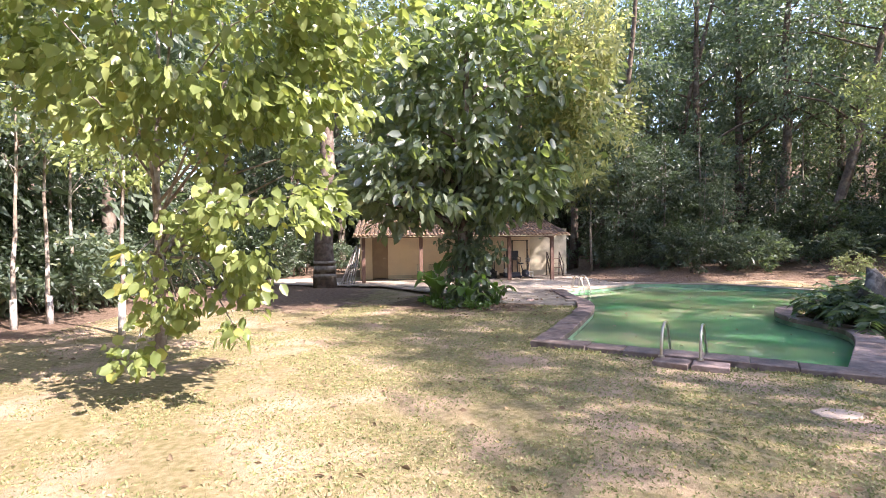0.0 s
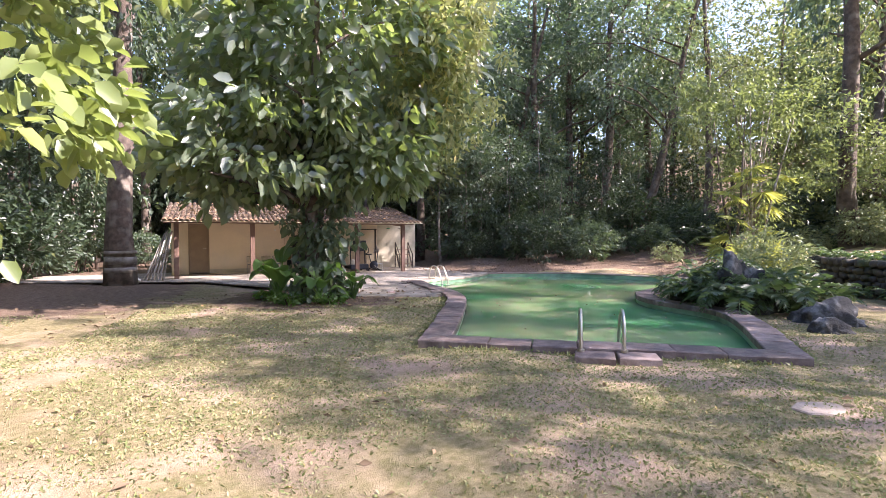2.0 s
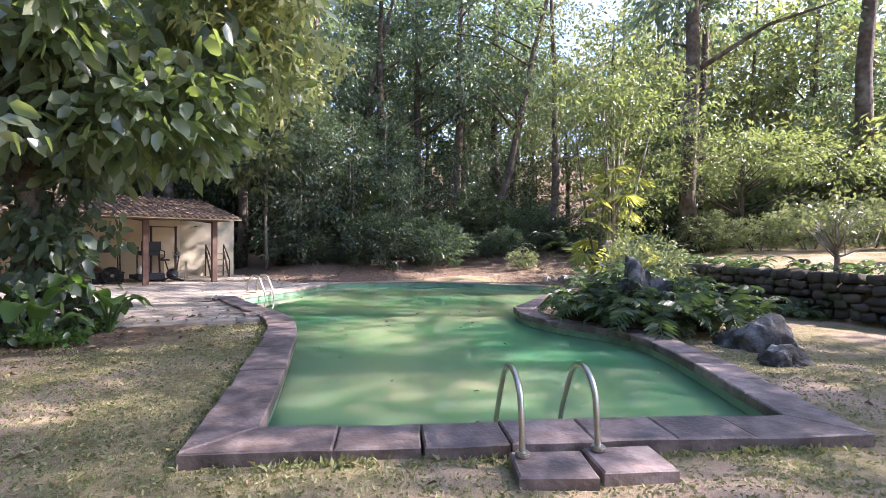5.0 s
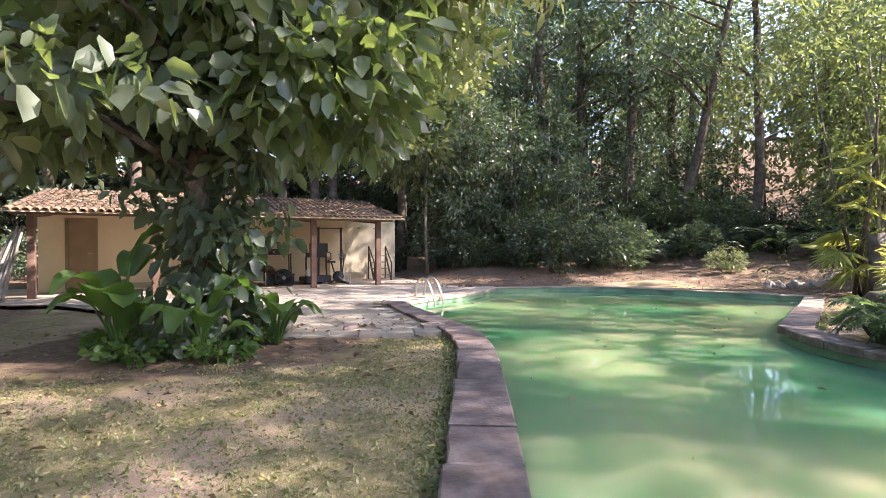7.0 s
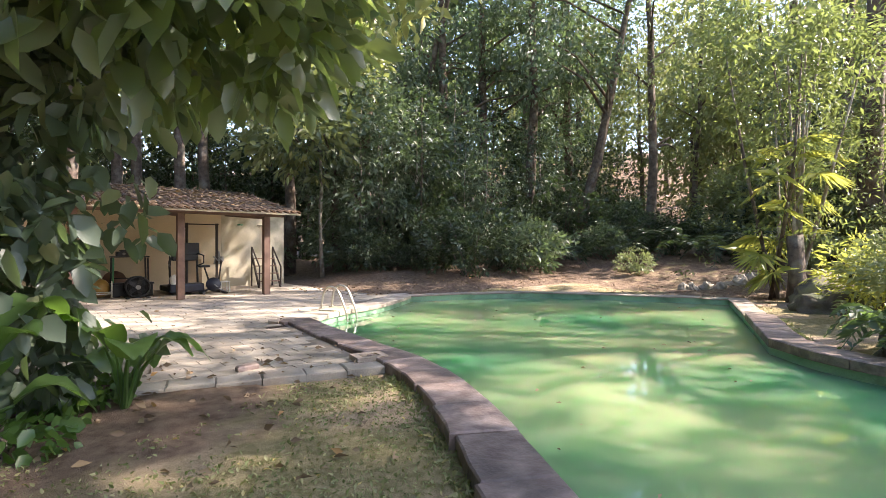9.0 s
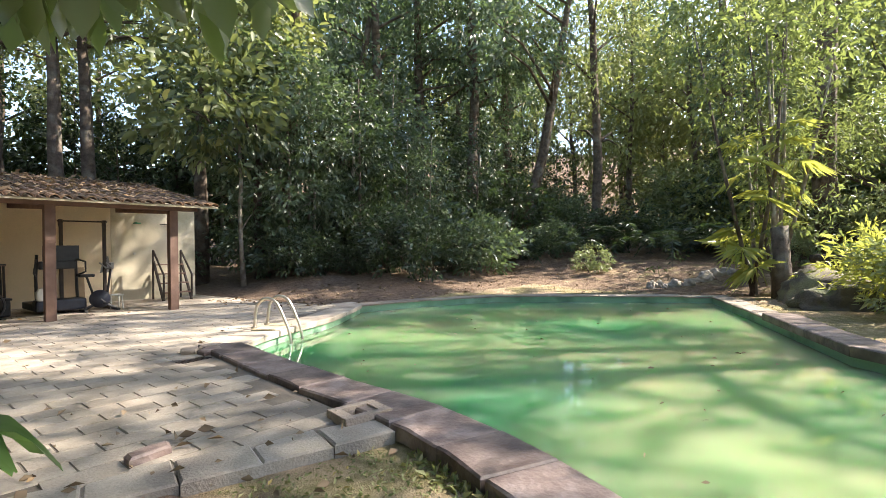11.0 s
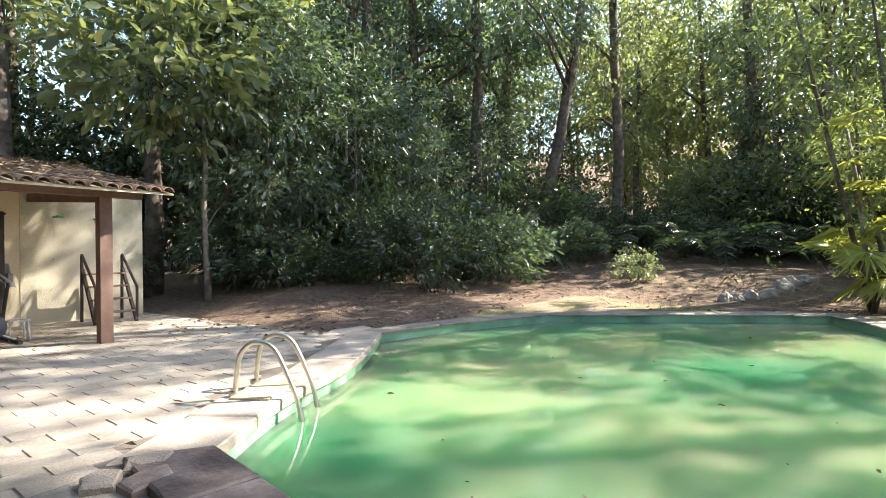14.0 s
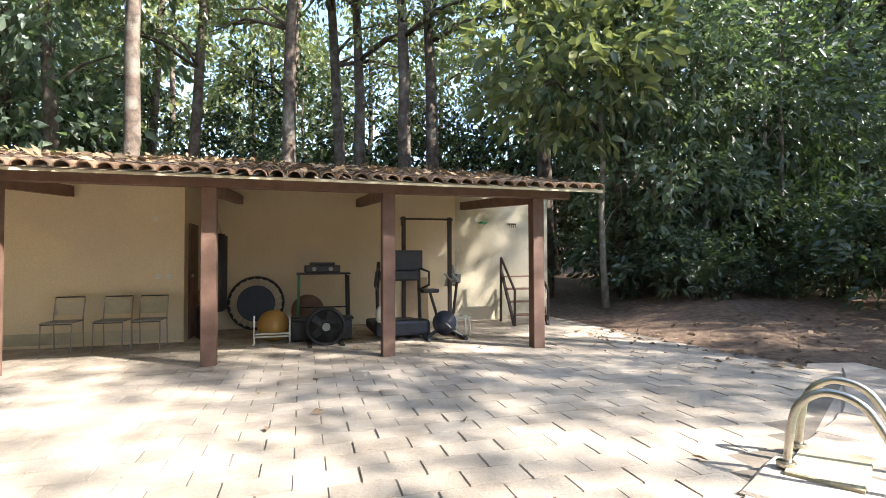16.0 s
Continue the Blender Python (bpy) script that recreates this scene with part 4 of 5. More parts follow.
    for x, y in rest:
        stone(bm, x, y, W, L, -0.04 + rng.uniform(-0.003, 0.003), rng.uniform(-0.006, 0.006), rng.uniform(-0.01, 0.01))
    me = bpy.data.meshes.new("far_paving")
    bm.to_mesh(me), bm.free()
    tagged(link_mesh("far_paving", me, M_PAVER_REST, pav), kind="stuff")


M_PAVER_REST = island_variation(M_PAVER)
build_paving()

edge = tagged(new("paving_edge"), "uneven stone lip along the end of the paving", "paving edge", kind="structure")
ea, eb = Vector((1.05, 14.05)), Vector((3.46, 13.72))
ed = (eb - ea).normalized()
en = Vector((-ed.y, ed.x))
er = random.Random(4)
for k in range(6):
    p = ea + (eb - ea) * (k / 6)
    q = ea + (eb - ea) * ((k + 1) / 6) - ed * 0.006
    w = er.uniform(0.3, 0.36)
    part("edge_stone", prism([p + en * er.uniform(-0.02, 0.02), q + en * er.uniform(-0.02, 0.02), q + en * w, p + en * w], -0.16, -0.036 + er.uniform(-0.008, 0.004)), M_CONCRETE, edge)

# concrete plinth and step edge by the tree
ob = thing("concrete_plinth", pose(0.95, 15.75, -0.1, 0, 0, 4), "low weathered concrete plinth on the paving", "plinth")
part("block", box(-0.36, 0.36, -1.1, 1.1, 0, 0.2, 0.015), M_CONCRETE, ob)
ob = thing("drain_grate", pose(3.14, 16.97, -0.07, 0, 0, 18), "rusty slotted iron drain grate set in paving", "drain")
part("frame", box(-0.18, 0.18, -0.075, 0.075, 0.0, 0.012), M_JOINT, ob)
for k in range(11):
    part("bar", box(-0.165 + k * 0.032, -0.149 + k * 0.032, -0.065, 0.065, 0.012, 0.03, 0.002), M_IRON, ob)
ob = thing("skimmer_box", pose(3.44, 14.12, -0.135, 0, 0, -3), "square stone skimmer box with an open top beside the coping", "skimmer")
for x0, x1, y0, y1 in ((-0.18, 0.18, -0.14, -0.08), (-0.18, 0.18, 0.08, 0.14), (-0.18, -0.1, -0.08, 0.08), (0.1, 0.18, -0.08, 0.08)):
    part("rim", box(x0, x1, y0, y1, 0, 0.15, 0.008), M_FAR_COPING, ob)
part("base", box(-0.1, 0.1, -0.08, 0.08, 0, 0.09), M_CONCRETE, ob)
ob = thing("broken_stone", pose(2.2, 14.35, -0.04, 0, 0, 25), "broken curled piece of stone on the paving", "stone")
part("piece", prism([(-0.13, -0.04), (0.1, -0.07), (0.15, 0.02), (0.02, 0.06), (-0.1, 0.05)], 0, 0.05, 0.015), M_COPING, ob)
for k, (x, y, r) in enumerate(((4.3, 4.35, 0.34), (5.3, 3.3, 0.38), (5.9, 4.6, 0.3), (4.9, 2.2, 0.36))):
    rr = random.Random(k)
    ob = thing("stepping_stone", pose(x, y, land(x, y) + 0.0, 0, 0, 40 * k) @ Matrix.Diagonal((0.8, 0.8, 1, 1)), "flat irregular stepping stone sunk in the lawn", "stepping stone", "stepping stones in the lawn")
    part("slab", prism([(r * rr.uniform(0.8, 1.1) * math.cos(a), 0.7 * r * rr.uniform(0.8, 1.1) * math.sin(a)) for a in [2 * math.pi * i / 7 for i in range(7)]], -0.05, 0.012), M_FAR_COPING, ob)


# ---- pool ladders ----
def pool_ladder(name, a, b, ends, label, material, top):
    lad = thing(name, Matrix.Translation((0, 0, 0)), label, "pool ladder")
    for (x, y), (ex, ey) in zip((a, b), ends):
        p, e = Vector((x, y, -0.02)), Vector((ex, ey, -0.55))
        q = Vector((ex, ey, 0))
        d = (q - Vector((x, y, 0)))
        pts = [p, p + d * 0.06 + Vector((0, 0, top * 0.62)), p + d * 0.14 + Vector((0, 0, top * 0.85)), p + d * 0.28 + Vector((0, 0, top * 0.985)), p + d * 0.42 + Vector((0, 0, top)), p + d * 0.56 + Vector((0, 0, top * 0.94)), p + d * 0.68 + Vector((0, 0, top * 0.78)), p + d * 0.85 + Vector((0, 0, top * 0.35)), q + Vector((0, 0, -0.1)), e + d * 0.1]
        # round the bow
        fine = []
        for i in range(len(pts) - 1):
            p0, p1, p2, p3 = (pts[max(0, min(len(pts) - 1, i + k))] for k in (-1, 0, 1, 2))
            for s in range(4):
                u = s / 4
                fine.append(0.5 * ((2 * p1) + (p2 - p0) * u + (2 * p0 - 5 * p1 + 4 * p2 - p3) * u * u + (3 * p1 - p0 - 3 * p2 + p3) * u**3))
        part("rail", tube(fine + [pts[-1]], 0.022, 10), material, lad, smooth=True)
        part("flange", disc((x, y, 0.005), (0, 0, 1), 0.05, 0.03, 16, bevel=0.006), material, lad)
    for z in (-0.3, -0.5):
        e0, e1 = Vector((*ends[0], z)), Vector((*ends[1], z))
        part("tread", tube([e0, e1], 0.03, 8), material, lad)
    return lad


pool_ladder("pool_ladder", (3.29, 6.68), (3.79, 6.47), ((3.74, 7.47), (4.22, 7.2)), "tarnished steel pool ladder rails bowed over the coping", M_CHROME, 0.5)
pool_ladder("pool_ladder", (4.36, 18.47), (4.65, 18.71), ((4.70, 18.02), (4.99, 18.26)), "pale steel pool ladder rails on the sunny paving", M_CHROME, 0.45)
for x, y in ((3.39, 6.52), (3.87, 6.30)):
    ob = thing("ladder_slab", pose(x, y, -0.1, 0, 0, -31 + 4 * (x > 3.5)), "flat purple-brown stone slab under a ladder rail", "slab", "slabs under the ladder rails")
    part("slab", prism([(-0.25, -0.2), (0.24, -0.21), (0.25, 0.17), (-0.24, 0.17)], -0.03, 0.085), M_COPING, ob)


slab = thing("ladder_slab", pose(4.61, 18.45, -0.032, 0, 0, 39.6), "sun-bleached yellowish stone slab under the ladder rails", "slab")
part("slab", prism([(-0.29, -0.17), (0.28, -0.18), (0.3, 0.16), (-0.28, 0.17)], 0, 0.03, 0.006), M_SLAB, slab)
for x, y, rz, k, m in ((3.38, 17.24, 20, 0.85, M_COPING), (3.2, 17.4, 70, 0.7, M_FAR_COPING), (3.46, 17.5, -15, 0.8, M_FAR_COPING)):
    ob = thing("broken_stone", pose(x, y, -0.045, 3, -4, rz), "broken loose piece of coping stone at the pool corner", "stone", "broken stones at the pool corner")
    part("piece", prism([(-0.15 * k, -0.08), (0.11 * k, -0.1), (0.17 * k, 0.02), (0.05 * k, 0.09), (-0.13 * k, 0.07)], 0, 0.055, 0.012), m, ob)


# ---- things in the shed ----
def chair(x):
    ch = shed_thing("metal_chair", x, 1.5, -0.04, 0, "light metal chair with a pale woven back and seat", "chair", "chairs along the shed wall")
    for sx in (-0.17, 0.17):
        part("leg", tube([(sx, -0.22, 0), (sx, -0.2, 0.38)], 0.009, 6), M_GREY, ch)
        part("leg", tube([(sx, 0.2, 0), (sx, 0.16, 0.4), (sx, 0.24, 0.7)], 0.009, 6), M_GREY, ch)
    part("seat", box(-0.18, 0.18, -0.22, 0.18, 0.385, 0.4, 0.005), M_GREY, ch)
    part("backrest", box(-0.165, 0.165, 0.2, 0.212, 0.46, 0.67, 0.003), M_WALL_OLD, ch)
    part("top_rail", tube([(-0.17, 0.24, 0.7), (0.17, 0.24, 0.7)], 0.009, 6), M_BLACK, ch)
    part("side_bar", tube([(-0.17, -0.2, 0.38), (0.17, -0.2, 0.38)], 0.01, 6), M_BLACK, ch)


for x in (-6.08, -5.5, -5.06):
    chair(x)

tr = shed_thing("mini_trampoline", -3.8, 2.92, FLOOR_Z, 0, "round mini trampoline with laced blue mat leaning on the wall", "trampoline")
ax = (0, -1, 0.25)
part("frame", ring((0, -0.02, 0.46), ax, 0.44, 0.024, 32), M_BLACK, tr, smooth=True)
part("mat", disc((0, -0.03, 0.45), ax, 0.31, 0.012, 32), M_BLUE, tr)
q = Vector(ax).to_track_quat("Z", "Y")
for k in range(24):
    a = 2 * math.pi * k / 24
    p = Vector((0, -0.045, 0.455))
    part("lace", tube([p + q @ Vector((0.31 * math.cos(a), 0.31 * math.sin(a), 0)), p + q @ Vector((0.43 * math.cos(a + 0.09), 0.43 * math.sin(a + 0.09), 0))], 0.013, 5), M_WHITE, tr)

st = shed_thing("ball_stand", -3.47, 1.3, FLOOR_Z, 0, "low white tubular frame stand", "stand")
for sx in (-0.24, 0.24):
    part("upright", tube([(sx, 0, 0), (sx, 0, 0.4)], 0.014, 6), M_WHITE, st)
    part("foot", tube([(sx, -0.14, 0.012), (sx, 0.14, 0.012)], 0.012, 6), M_WHITE, st)
for z in (0.1, 0.14):
    part("crossbar", tube([(-0.24, 0, z), (0.24, 0, z)], 0.012, 6), M_WHITE, st)
b = shed_thing("exercise_ball", -3.46, 1.56, FLOOR_Z, 0, "ochre yellow rubber exercise ball on the floor behind the stand", "ball")
bm = bmesh.new()
bmesh.ops.create_uvsphere(bm, u_segments=24, v_segments=14, radius=0.23, matrix=Matrix.Translation((0, 0, 0.225)))
part("ball", bm, M_ORANGE, b, smooth=True)
b = shed_thing("round_cushion", -2.95, 2.98, FLOOR_Z, 0, "brown round cushion leaning on the wall", "cushion")
part("pad", disc((0, 0, 0.3), (0, -1, 0.3), 0.28, 0.1, 24, bevel=0.03), M_WOOD, b, smooth=True)

tb = shed_thing("tall_table", -2.72, 2.2, FLOOR_Z, 0, "tall narrow dark metal table with one green leg", "table")
part("tabletop", box(-0.42, 0.42, -0.2, 0.2, 0.95, 0.98, 0.006), M_BLACK, tb)
for sx, sy in ((-0.38, -0.17), (0.38, -0.17), (-0.38, 0.17), (0.38, 0.17)):
    g = sx < 0 and sy < 0
    part("leg", tube([(sx * 1.06, sy, 0), (sx, sy, 0.94)], 0.022, 6), M_GREENPT if g else M_BLACK, tb, "green enamelled leg" if g else "")
part("stretcher", tube([(-0.38, 0.17, 0.4), (0.38, 0.17, 0.4)], 0.012, 6), M_BLACK, tb)
am = shed_thing("stereo", -2.74, 2.18, FLOOR_Z + 0.98, 0, "black stereo box on the tall table", "stereo")
part("case", box(-0.28, 0.28, -0.13, 0.13, 0, 0.12, 0.02), M_BLACK, am)
part("lid", box(-0.2, 0.2, -0.1, 0.1, 0.12, 0.165, 0.015), M_BLACK, am)
for sx in (-0.13, 0.13):
    part("dial", disc((sx, -0.135, 0.06), (0, 1, 0), 0.035, 0.012, 14), M_GREY, am)

fn = shed_thing("drum_fan", -2.74, 0.95, FLOOR_Z - 0.02, 0, "dark round drum fan standing on the floor", "fan")
part("drum", ring((0, 0.06, 0.27), (0, 1, 0), 0.25, 0.025, 32), M_BLACK, fn, smooth=True)
part("housing", disc((0, 0.2, 0.27), (0, 1, 0), 0.265, 0.26, 28, bevel=0.04), M_BLACK, fn, smooth=True)
part("hub", disc((0, 0.0, 0.27), (0, 1, 0), 0.055, 0.05, 18, bevel=0.008), M_GREY, fn)
for k, r in enumerate((0.09, 0.13, 0.17, 0.21)):
    part("grille_ring", ring((0, 0.0, 0.27), (0, 1, 0), r, 0.004, 28), M_BLACK, fn)
for k in range(5):
    a = 2 * math.pi * k / 5
    bm = box(0.04, 0.22, -0.004, 0.004, -0.05, 0.05, 0.002)
    bmesh.ops.rotate(bm, verts=bm.verts, cent=(0, 0, 0), matrix=Matrix.Rotation(radians(25), 3, "X"))
    bmesh.ops.rotate(bm, verts=bm.verts, cent=(0, 0, 0), matrix=Matrix.Rotation(a, 3, "Y"))
    bmesh.ops.translate(bm, verts=bm.verts, vec=(0, 0.05, 0.27))
    part("blade", bm, M_BLACK, fn)
for sx in (-0.22, 0.22):
    part("foot", box(sx - 0.03, sx + 0.03, -0.1, 0.3, 0, 0.035, 0.008), M_BLACK, fn)
crate = shed_thing("storage_crate", -2.78, 1.5, FLOOR_Z, 0, "low black plastic crate behind the drum fan", "crate")
part("body", box(-0.44, 0.44, -0.13, 0.13, 0.0, 0.3, 0.03), M_BLACK, crate)
part("rim", box(-0.46, 0.46, -0.15, 0.15, 0.3, 0.34, 0.012), M_BLACK, crate)

td = shed_thing("treadmill", -1.62, 1.35, FLOOR_Z, 0, "black treadmill with handrails and a console", "treadmill")
part("deck", box(-0.4, 0.4, -0.1, 0.95, 0.06, 0.2, 0.03), M_BLACK, td)
part("motor_cover", box(-0.4, 0.42, -0.24, 0.1, 0.05, 0.28, 0.05), M_BLUE, td)
for sx in (-0.33, 0.33):
    part("upright", tube([(sx, 0.05, 0.15), (sx, 0.12, 0.7), (sx * 0.95, 0.1, 1.15)], 0.028, 8), M_BLACK, td)
    part("handrail", tube([(sx, 0.1, 0.72), (sx * 1.25, -0.18, 0.8), (sx * 1.2, -0.24, 1.0), (sx, 0.05, 1.05)], 0.018, 8), M_BLACK, td)
part("console", box(-0.3, 0.3, -0.02, 0.14, 0.86, 1.02, 0.03), M_BLACK, td)
tv = shed_thing("flat_television", -1.55, 1.42, FLOOR_Z + 1.02, 0, "black flat television propped on the treadmill console", "television")
part("screen", box(-0.3, 0.3, -0.02, 0.02, 0.0, 0.31, 0.01), M_BLACK, tv)
tw = shed_thing("towel", -1.94, 1.08, FLOOR_Z + 0.27, 0, "crumpled white towel draped over the treadmill", "towel")
bm = bmesh.new()
bmesh.ops.create_icosphere(bm, subdivisions=3, radius=1.0)
for v in bm.verts:
    v.co = Vector((v.co.x * 0.09, v.co.y * 0.07, max(0, v.co.z * 0.14 + 0.1))) * (1 + 0.25 * noise.noise(v.co * 3))
part("cloth", bm, M_WHITE, tw, smooth=True)

rk = shed_thing("pull_up_rack", -1.13, 1.6, FLOOR_Z, 0, "dark iron pull-up rack with a cross bar", "exercise rack")
for sx in (-0.38, 0.38):
    part("upright", box(sx - 0.03, sx + 0.03, -0.03, 0.03, 0, 1.86, 0.006), M_IRON, rk)
    part("foot", box(sx - 0.03, sx + 0.03, -0.35, 0.3, 0, 0.05, 0.006), M_IRON, rk)
    part("hook", box(sx - 0.055, sx + 0.0, -0.12, -0.03, 1.72, 1.86, 0.006), M_IRON, rk)
part("bar", tube([(-0.45, -0.05, 1.83), (0.42, -0.05, 1.83)], 0.016, 8), M_IRON, rk)
tw = shed_thing("hanging_cloth", -0.68, 1.74, FLOOR_Z + 0.75, 0, "pale cloth hanging on the iron rack", "cloth")
bm = bmesh.new()
bmesh.ops.create_grid(bm, x_segments=8, y_segments=10, size=0.5)
for v in bm.verts:
    t = v.co.y + 0.5
    v.co = Vector((v.co.x * (0.26 - 0.16 * t), 0.03 * math.sin(v.co.x * 16), 0.35 * t))
bmesh.ops.solidify(bm, geom=bm.faces, thickness=0.006)
part("cloth", bm, M_GREY, tw, smooth=True)

bk = shed_thing("exercise_bike", -1.03, 1.02, -0.04, 0, "dark blue exercise bike with grey handlebar", "exercise bike")
part("flywheel_cover", disc((0.02, 0, 0.25), (0, 1, 0), 0.18, 0.12, 24, bevel=0.03), M_BLUE, bk, smooth=True)
part("crank", tube([(0.02, -0.08, 0.25), (0.09, -0.1, 0.18)], 0.012, 6), M_GREY, bk)
part("pedal", box(0.05, 0.15, -0.17, -0.1, 0.155, 0.18, 0.005), M_BLACK, bk)
for sx in (-0.26, 0.3):
    part("foot", tube([(sx, -0.2, 0.03), (sx, 0.2, 0.03)], 0.028, 8), M_BLACK, bk)
part("spine", tube([(-0.26, 0, 0.04), (0.02, 0, 0.2), (0.3, 0, 0.04)], 0.028, 8), M_BLACK, bk)
part("seat_post", tube([(-0.05, 0, 0.2), (-0.2, 0, 0.7)], 0.022, 8), M_BLACK, bk)
part("saddle", box(-0.34, -0.08, -0.1, 0.1, 0.7, 0.76, 0.025), M_BLACK, bk)
part("handlebar_post", tube([(0.14, 0, 0.25), (0.22, 0, 0.85)], 0.022, 8), M_BLACK, bk)
part("handlebar", tube([(0.08, -0.2, 0.98), (0.2, -0.2, 0.86), (0.24, 0, 0.84), (0.2, 0.2, 0.86), (0.08, 0.2, 0.98)], 0.015, 8), M_GREY, bk)
part("display", box(0.2, 0.26, -0.07, 0.07, 0.86, 0.98, 0.01), M_GREY, bk)

sl = shed_thing("white_stool", -0.64, 1.35, -0.04, 0, "small white plastic stool", "stool")
part("seat", box(-0.13, 0.13, -0.13, 0.13, 0.27, 0.3, 0.01), M_WHITE, sl)
for sx in (-0.1, 0.1):
    for sy in (-0.1, 0.1):
        part("leg", tube([(sx * 1.15, sy * 1.15, 0), (sx, sy, 0.27)], 0.014, 6), M_WHITE, sl)
bd = shed_thing("brown_board", -0.95, 3.06, FLOOR_Z, 0, "brown wooden board leaning on the wall", "board")
bm = box(-0.22, 0.22, -0.015, 0.015, 0, 0.85, 0.004)
bmesh.ops.rotate(bm, verts=bm.verts, cent=(0, 0, 0), matrix=Matrix.Rotation(radians(-6), 3, "X"))
part("panel", bm, M_DOOR, bd)

sp = shed_thing("pool_steps", 0.95, 2.45, FLOOR_Z, 0, "dark rusty iron step unit with handrails and wooden treads", "steps")
for sx in (-0.33, 0.33):
    part("stringer", tube([(sx - 0.02, -0.38, 0.0), (sx, 0.25, 0.95)], 0.034, 6), M_IRON, sp)
    part("rear_leg", tube([(sx, 0.3, 0.0), (sx, 0.27, 1.2)], 0.026, 6), M_IRON, sp)
    part("handrail", tube([(sx, -0.35, 0.05), (sx, -0.36, 0.62), (sx, 0.27, 1.22)], 0.024, 6), M_IRON, sp)
for k in range(4):
    f = (k + 0.8) / 4.2
    part("tread", box(-0.33, 0.33, -0.38 + 0.63 * f - 0.09, -0.38 + 0.63 * f + 0.09, 0.95 * f - 0.015, 0.95 * f + 0.015, 0.004), M_WOOD, sp)

bag = shed_thing("punching_bag", -4.27, 1.55, FLOOR_Z + 0.45, 0, "dark grey hanging punching bag on straps", "punching bag")
bm = disc((0, 0, 0.56), (0, 0, 1), 0.18, 1.1, 20, bevel=0.03)
part("bag", bm, M_BLACK, bag, smooth=True)
for sx in (-0.1, 0.1):
    part("strap", tube([(sx, 0, 1.1), (0, 0, 1.45)], 0.01, 5), M_COPING_PALE, bag)
part("chain", tube([(0, 0, 1.45), (0, 0, 1.95)], 0.008, 5), M_IRON, bag)
cn = shed_thing("sprayer_can", -4.5, 2.1, FLOOR_Z, 0, "black canister with a yellow top", "canister")
part("tank", disc((0, 0, 0.25), (0, 0, 1), 0.1, 0.5, 18, bevel=0.03), M_BLACK, cn, smooth=True)
part("cap", disc((0, 0, 0.62), (0, 0, 1), 0.07, 0.26, 16, bevel=0.03), M_ORANGE, cn, "yellow cap", smooth=True)
dr = shed_thing("side_door", -4.70, 2.15, FLOOR_Z, 0, "brown wooden door in the end wall of the room", "door")
part("leaf", box(-0.012, 0.02, 0, 0.6, 0, 1.75, 0.004), M_WOOD, dr)
part("handle", disc((0.035, 0.08, 0.95), (1, 0, 0), 0.025, 0.03, 12), M_CHROME, dr)
for x, z in ((-5.06, 0.92), (-4.93, 0.92), (-5.1, 1.76)):
    sw = shed_thing("switch_plate", x, 1.897, z, 0, "small white plastic switch plate on the cream wall", "switch", "switch plates on the shed wall")
    part("plate", box(-0.035, 0.035, -0.008, 0.0, -0.035, 0.035, 0.003), M_WHITE, sw)
    part("rocker", box(-0.012, 0.012, -0.013, -0.008, -0.02, 0.02, 0.002), M_WHITE, sw)
sh = shed_thing("shower_head", 0.35, 3.185, 1.87, 0, "green shower head on a short wall arm", "shower")
part("arm", tube([(0, 0, 0.02), (0, -0.2, 0.03)], 0.012, 6), M_GREENPT, sh)
part("rose", disc((0, -0.22, 0.0), (0, 0, 1), 0.09, 0.03, 18, bevel=0.006), M_GREENPT, sh)
part("tap", disc((0.0, -0.02, -0.75), (0, 1, 0), 0.03, 0.04, 12), M_CHROME, sh)
hk = shed_thing("towel_hooks", 1.05, 3.195, 1.86, 0, "small dark wall rack with hooks", "hook rack")
part("rail", box(-0.09, 0.09, -0.025, 0, 0, 0.025, 0.003), M_IRON, hk)
for k in range(4):
    part("hook", tube([(-0.07 + k * 0.047, -0.02, 0.01), (-0.07 + k * 0.047, -0.05, -0.02), (-0.07 + k * 0.047, -0.04, -0.07)], 0.005, 5), M_IRON, hk)
for x in (-2.95, -1.35):
    lp = shed_thing("ceiling_lamp", x, 1.2, 2.29, 0, "small white lamp under the shed roof", "lamp", "lamps under the shed roof")
    part("base", disc((0, 0, 0.05), (0, 0, 1), 0.05, 0.05, 14), M_WHITE, lp)
    bm = bmesh.new()
    bmesh.ops.create_uvsphere(bm, u_segments=14, v_segments=8, radius=0.05, matrix=Matrix.Translation((0, 0, 0)))
    part("bulb", bm, M_WHITE, lp, smooth=True)
for k in range(6):
    pl = shed_thing("leaning_pole", -9.75 + 0.12 * k, -0.35 - 0.07 * k, -0.1, 0, "long pale timber pole leaning against the shed end", "pole", "poles leaning against the shed")
    part("pole", tube([(0, 0, 0), (0.62 - 0.07 * k, 0.62, 1.7 + 0.05 * (k % 3))], [0.035, 0.028], 7), M_BARK_PALE if k % 2 else M_LIME, pl)
bw = shed_thing("white_basin", -10.0, -0.8, -0.1, 0, "upturned white plastic basin on the ground", "basin")
bm = disc((0, 0, 0.09), (0, 0, 1), 0.2, 0.18, 22, bevel=0.05)
part("shell", bm, M_WHITE, bw, smooth=True)


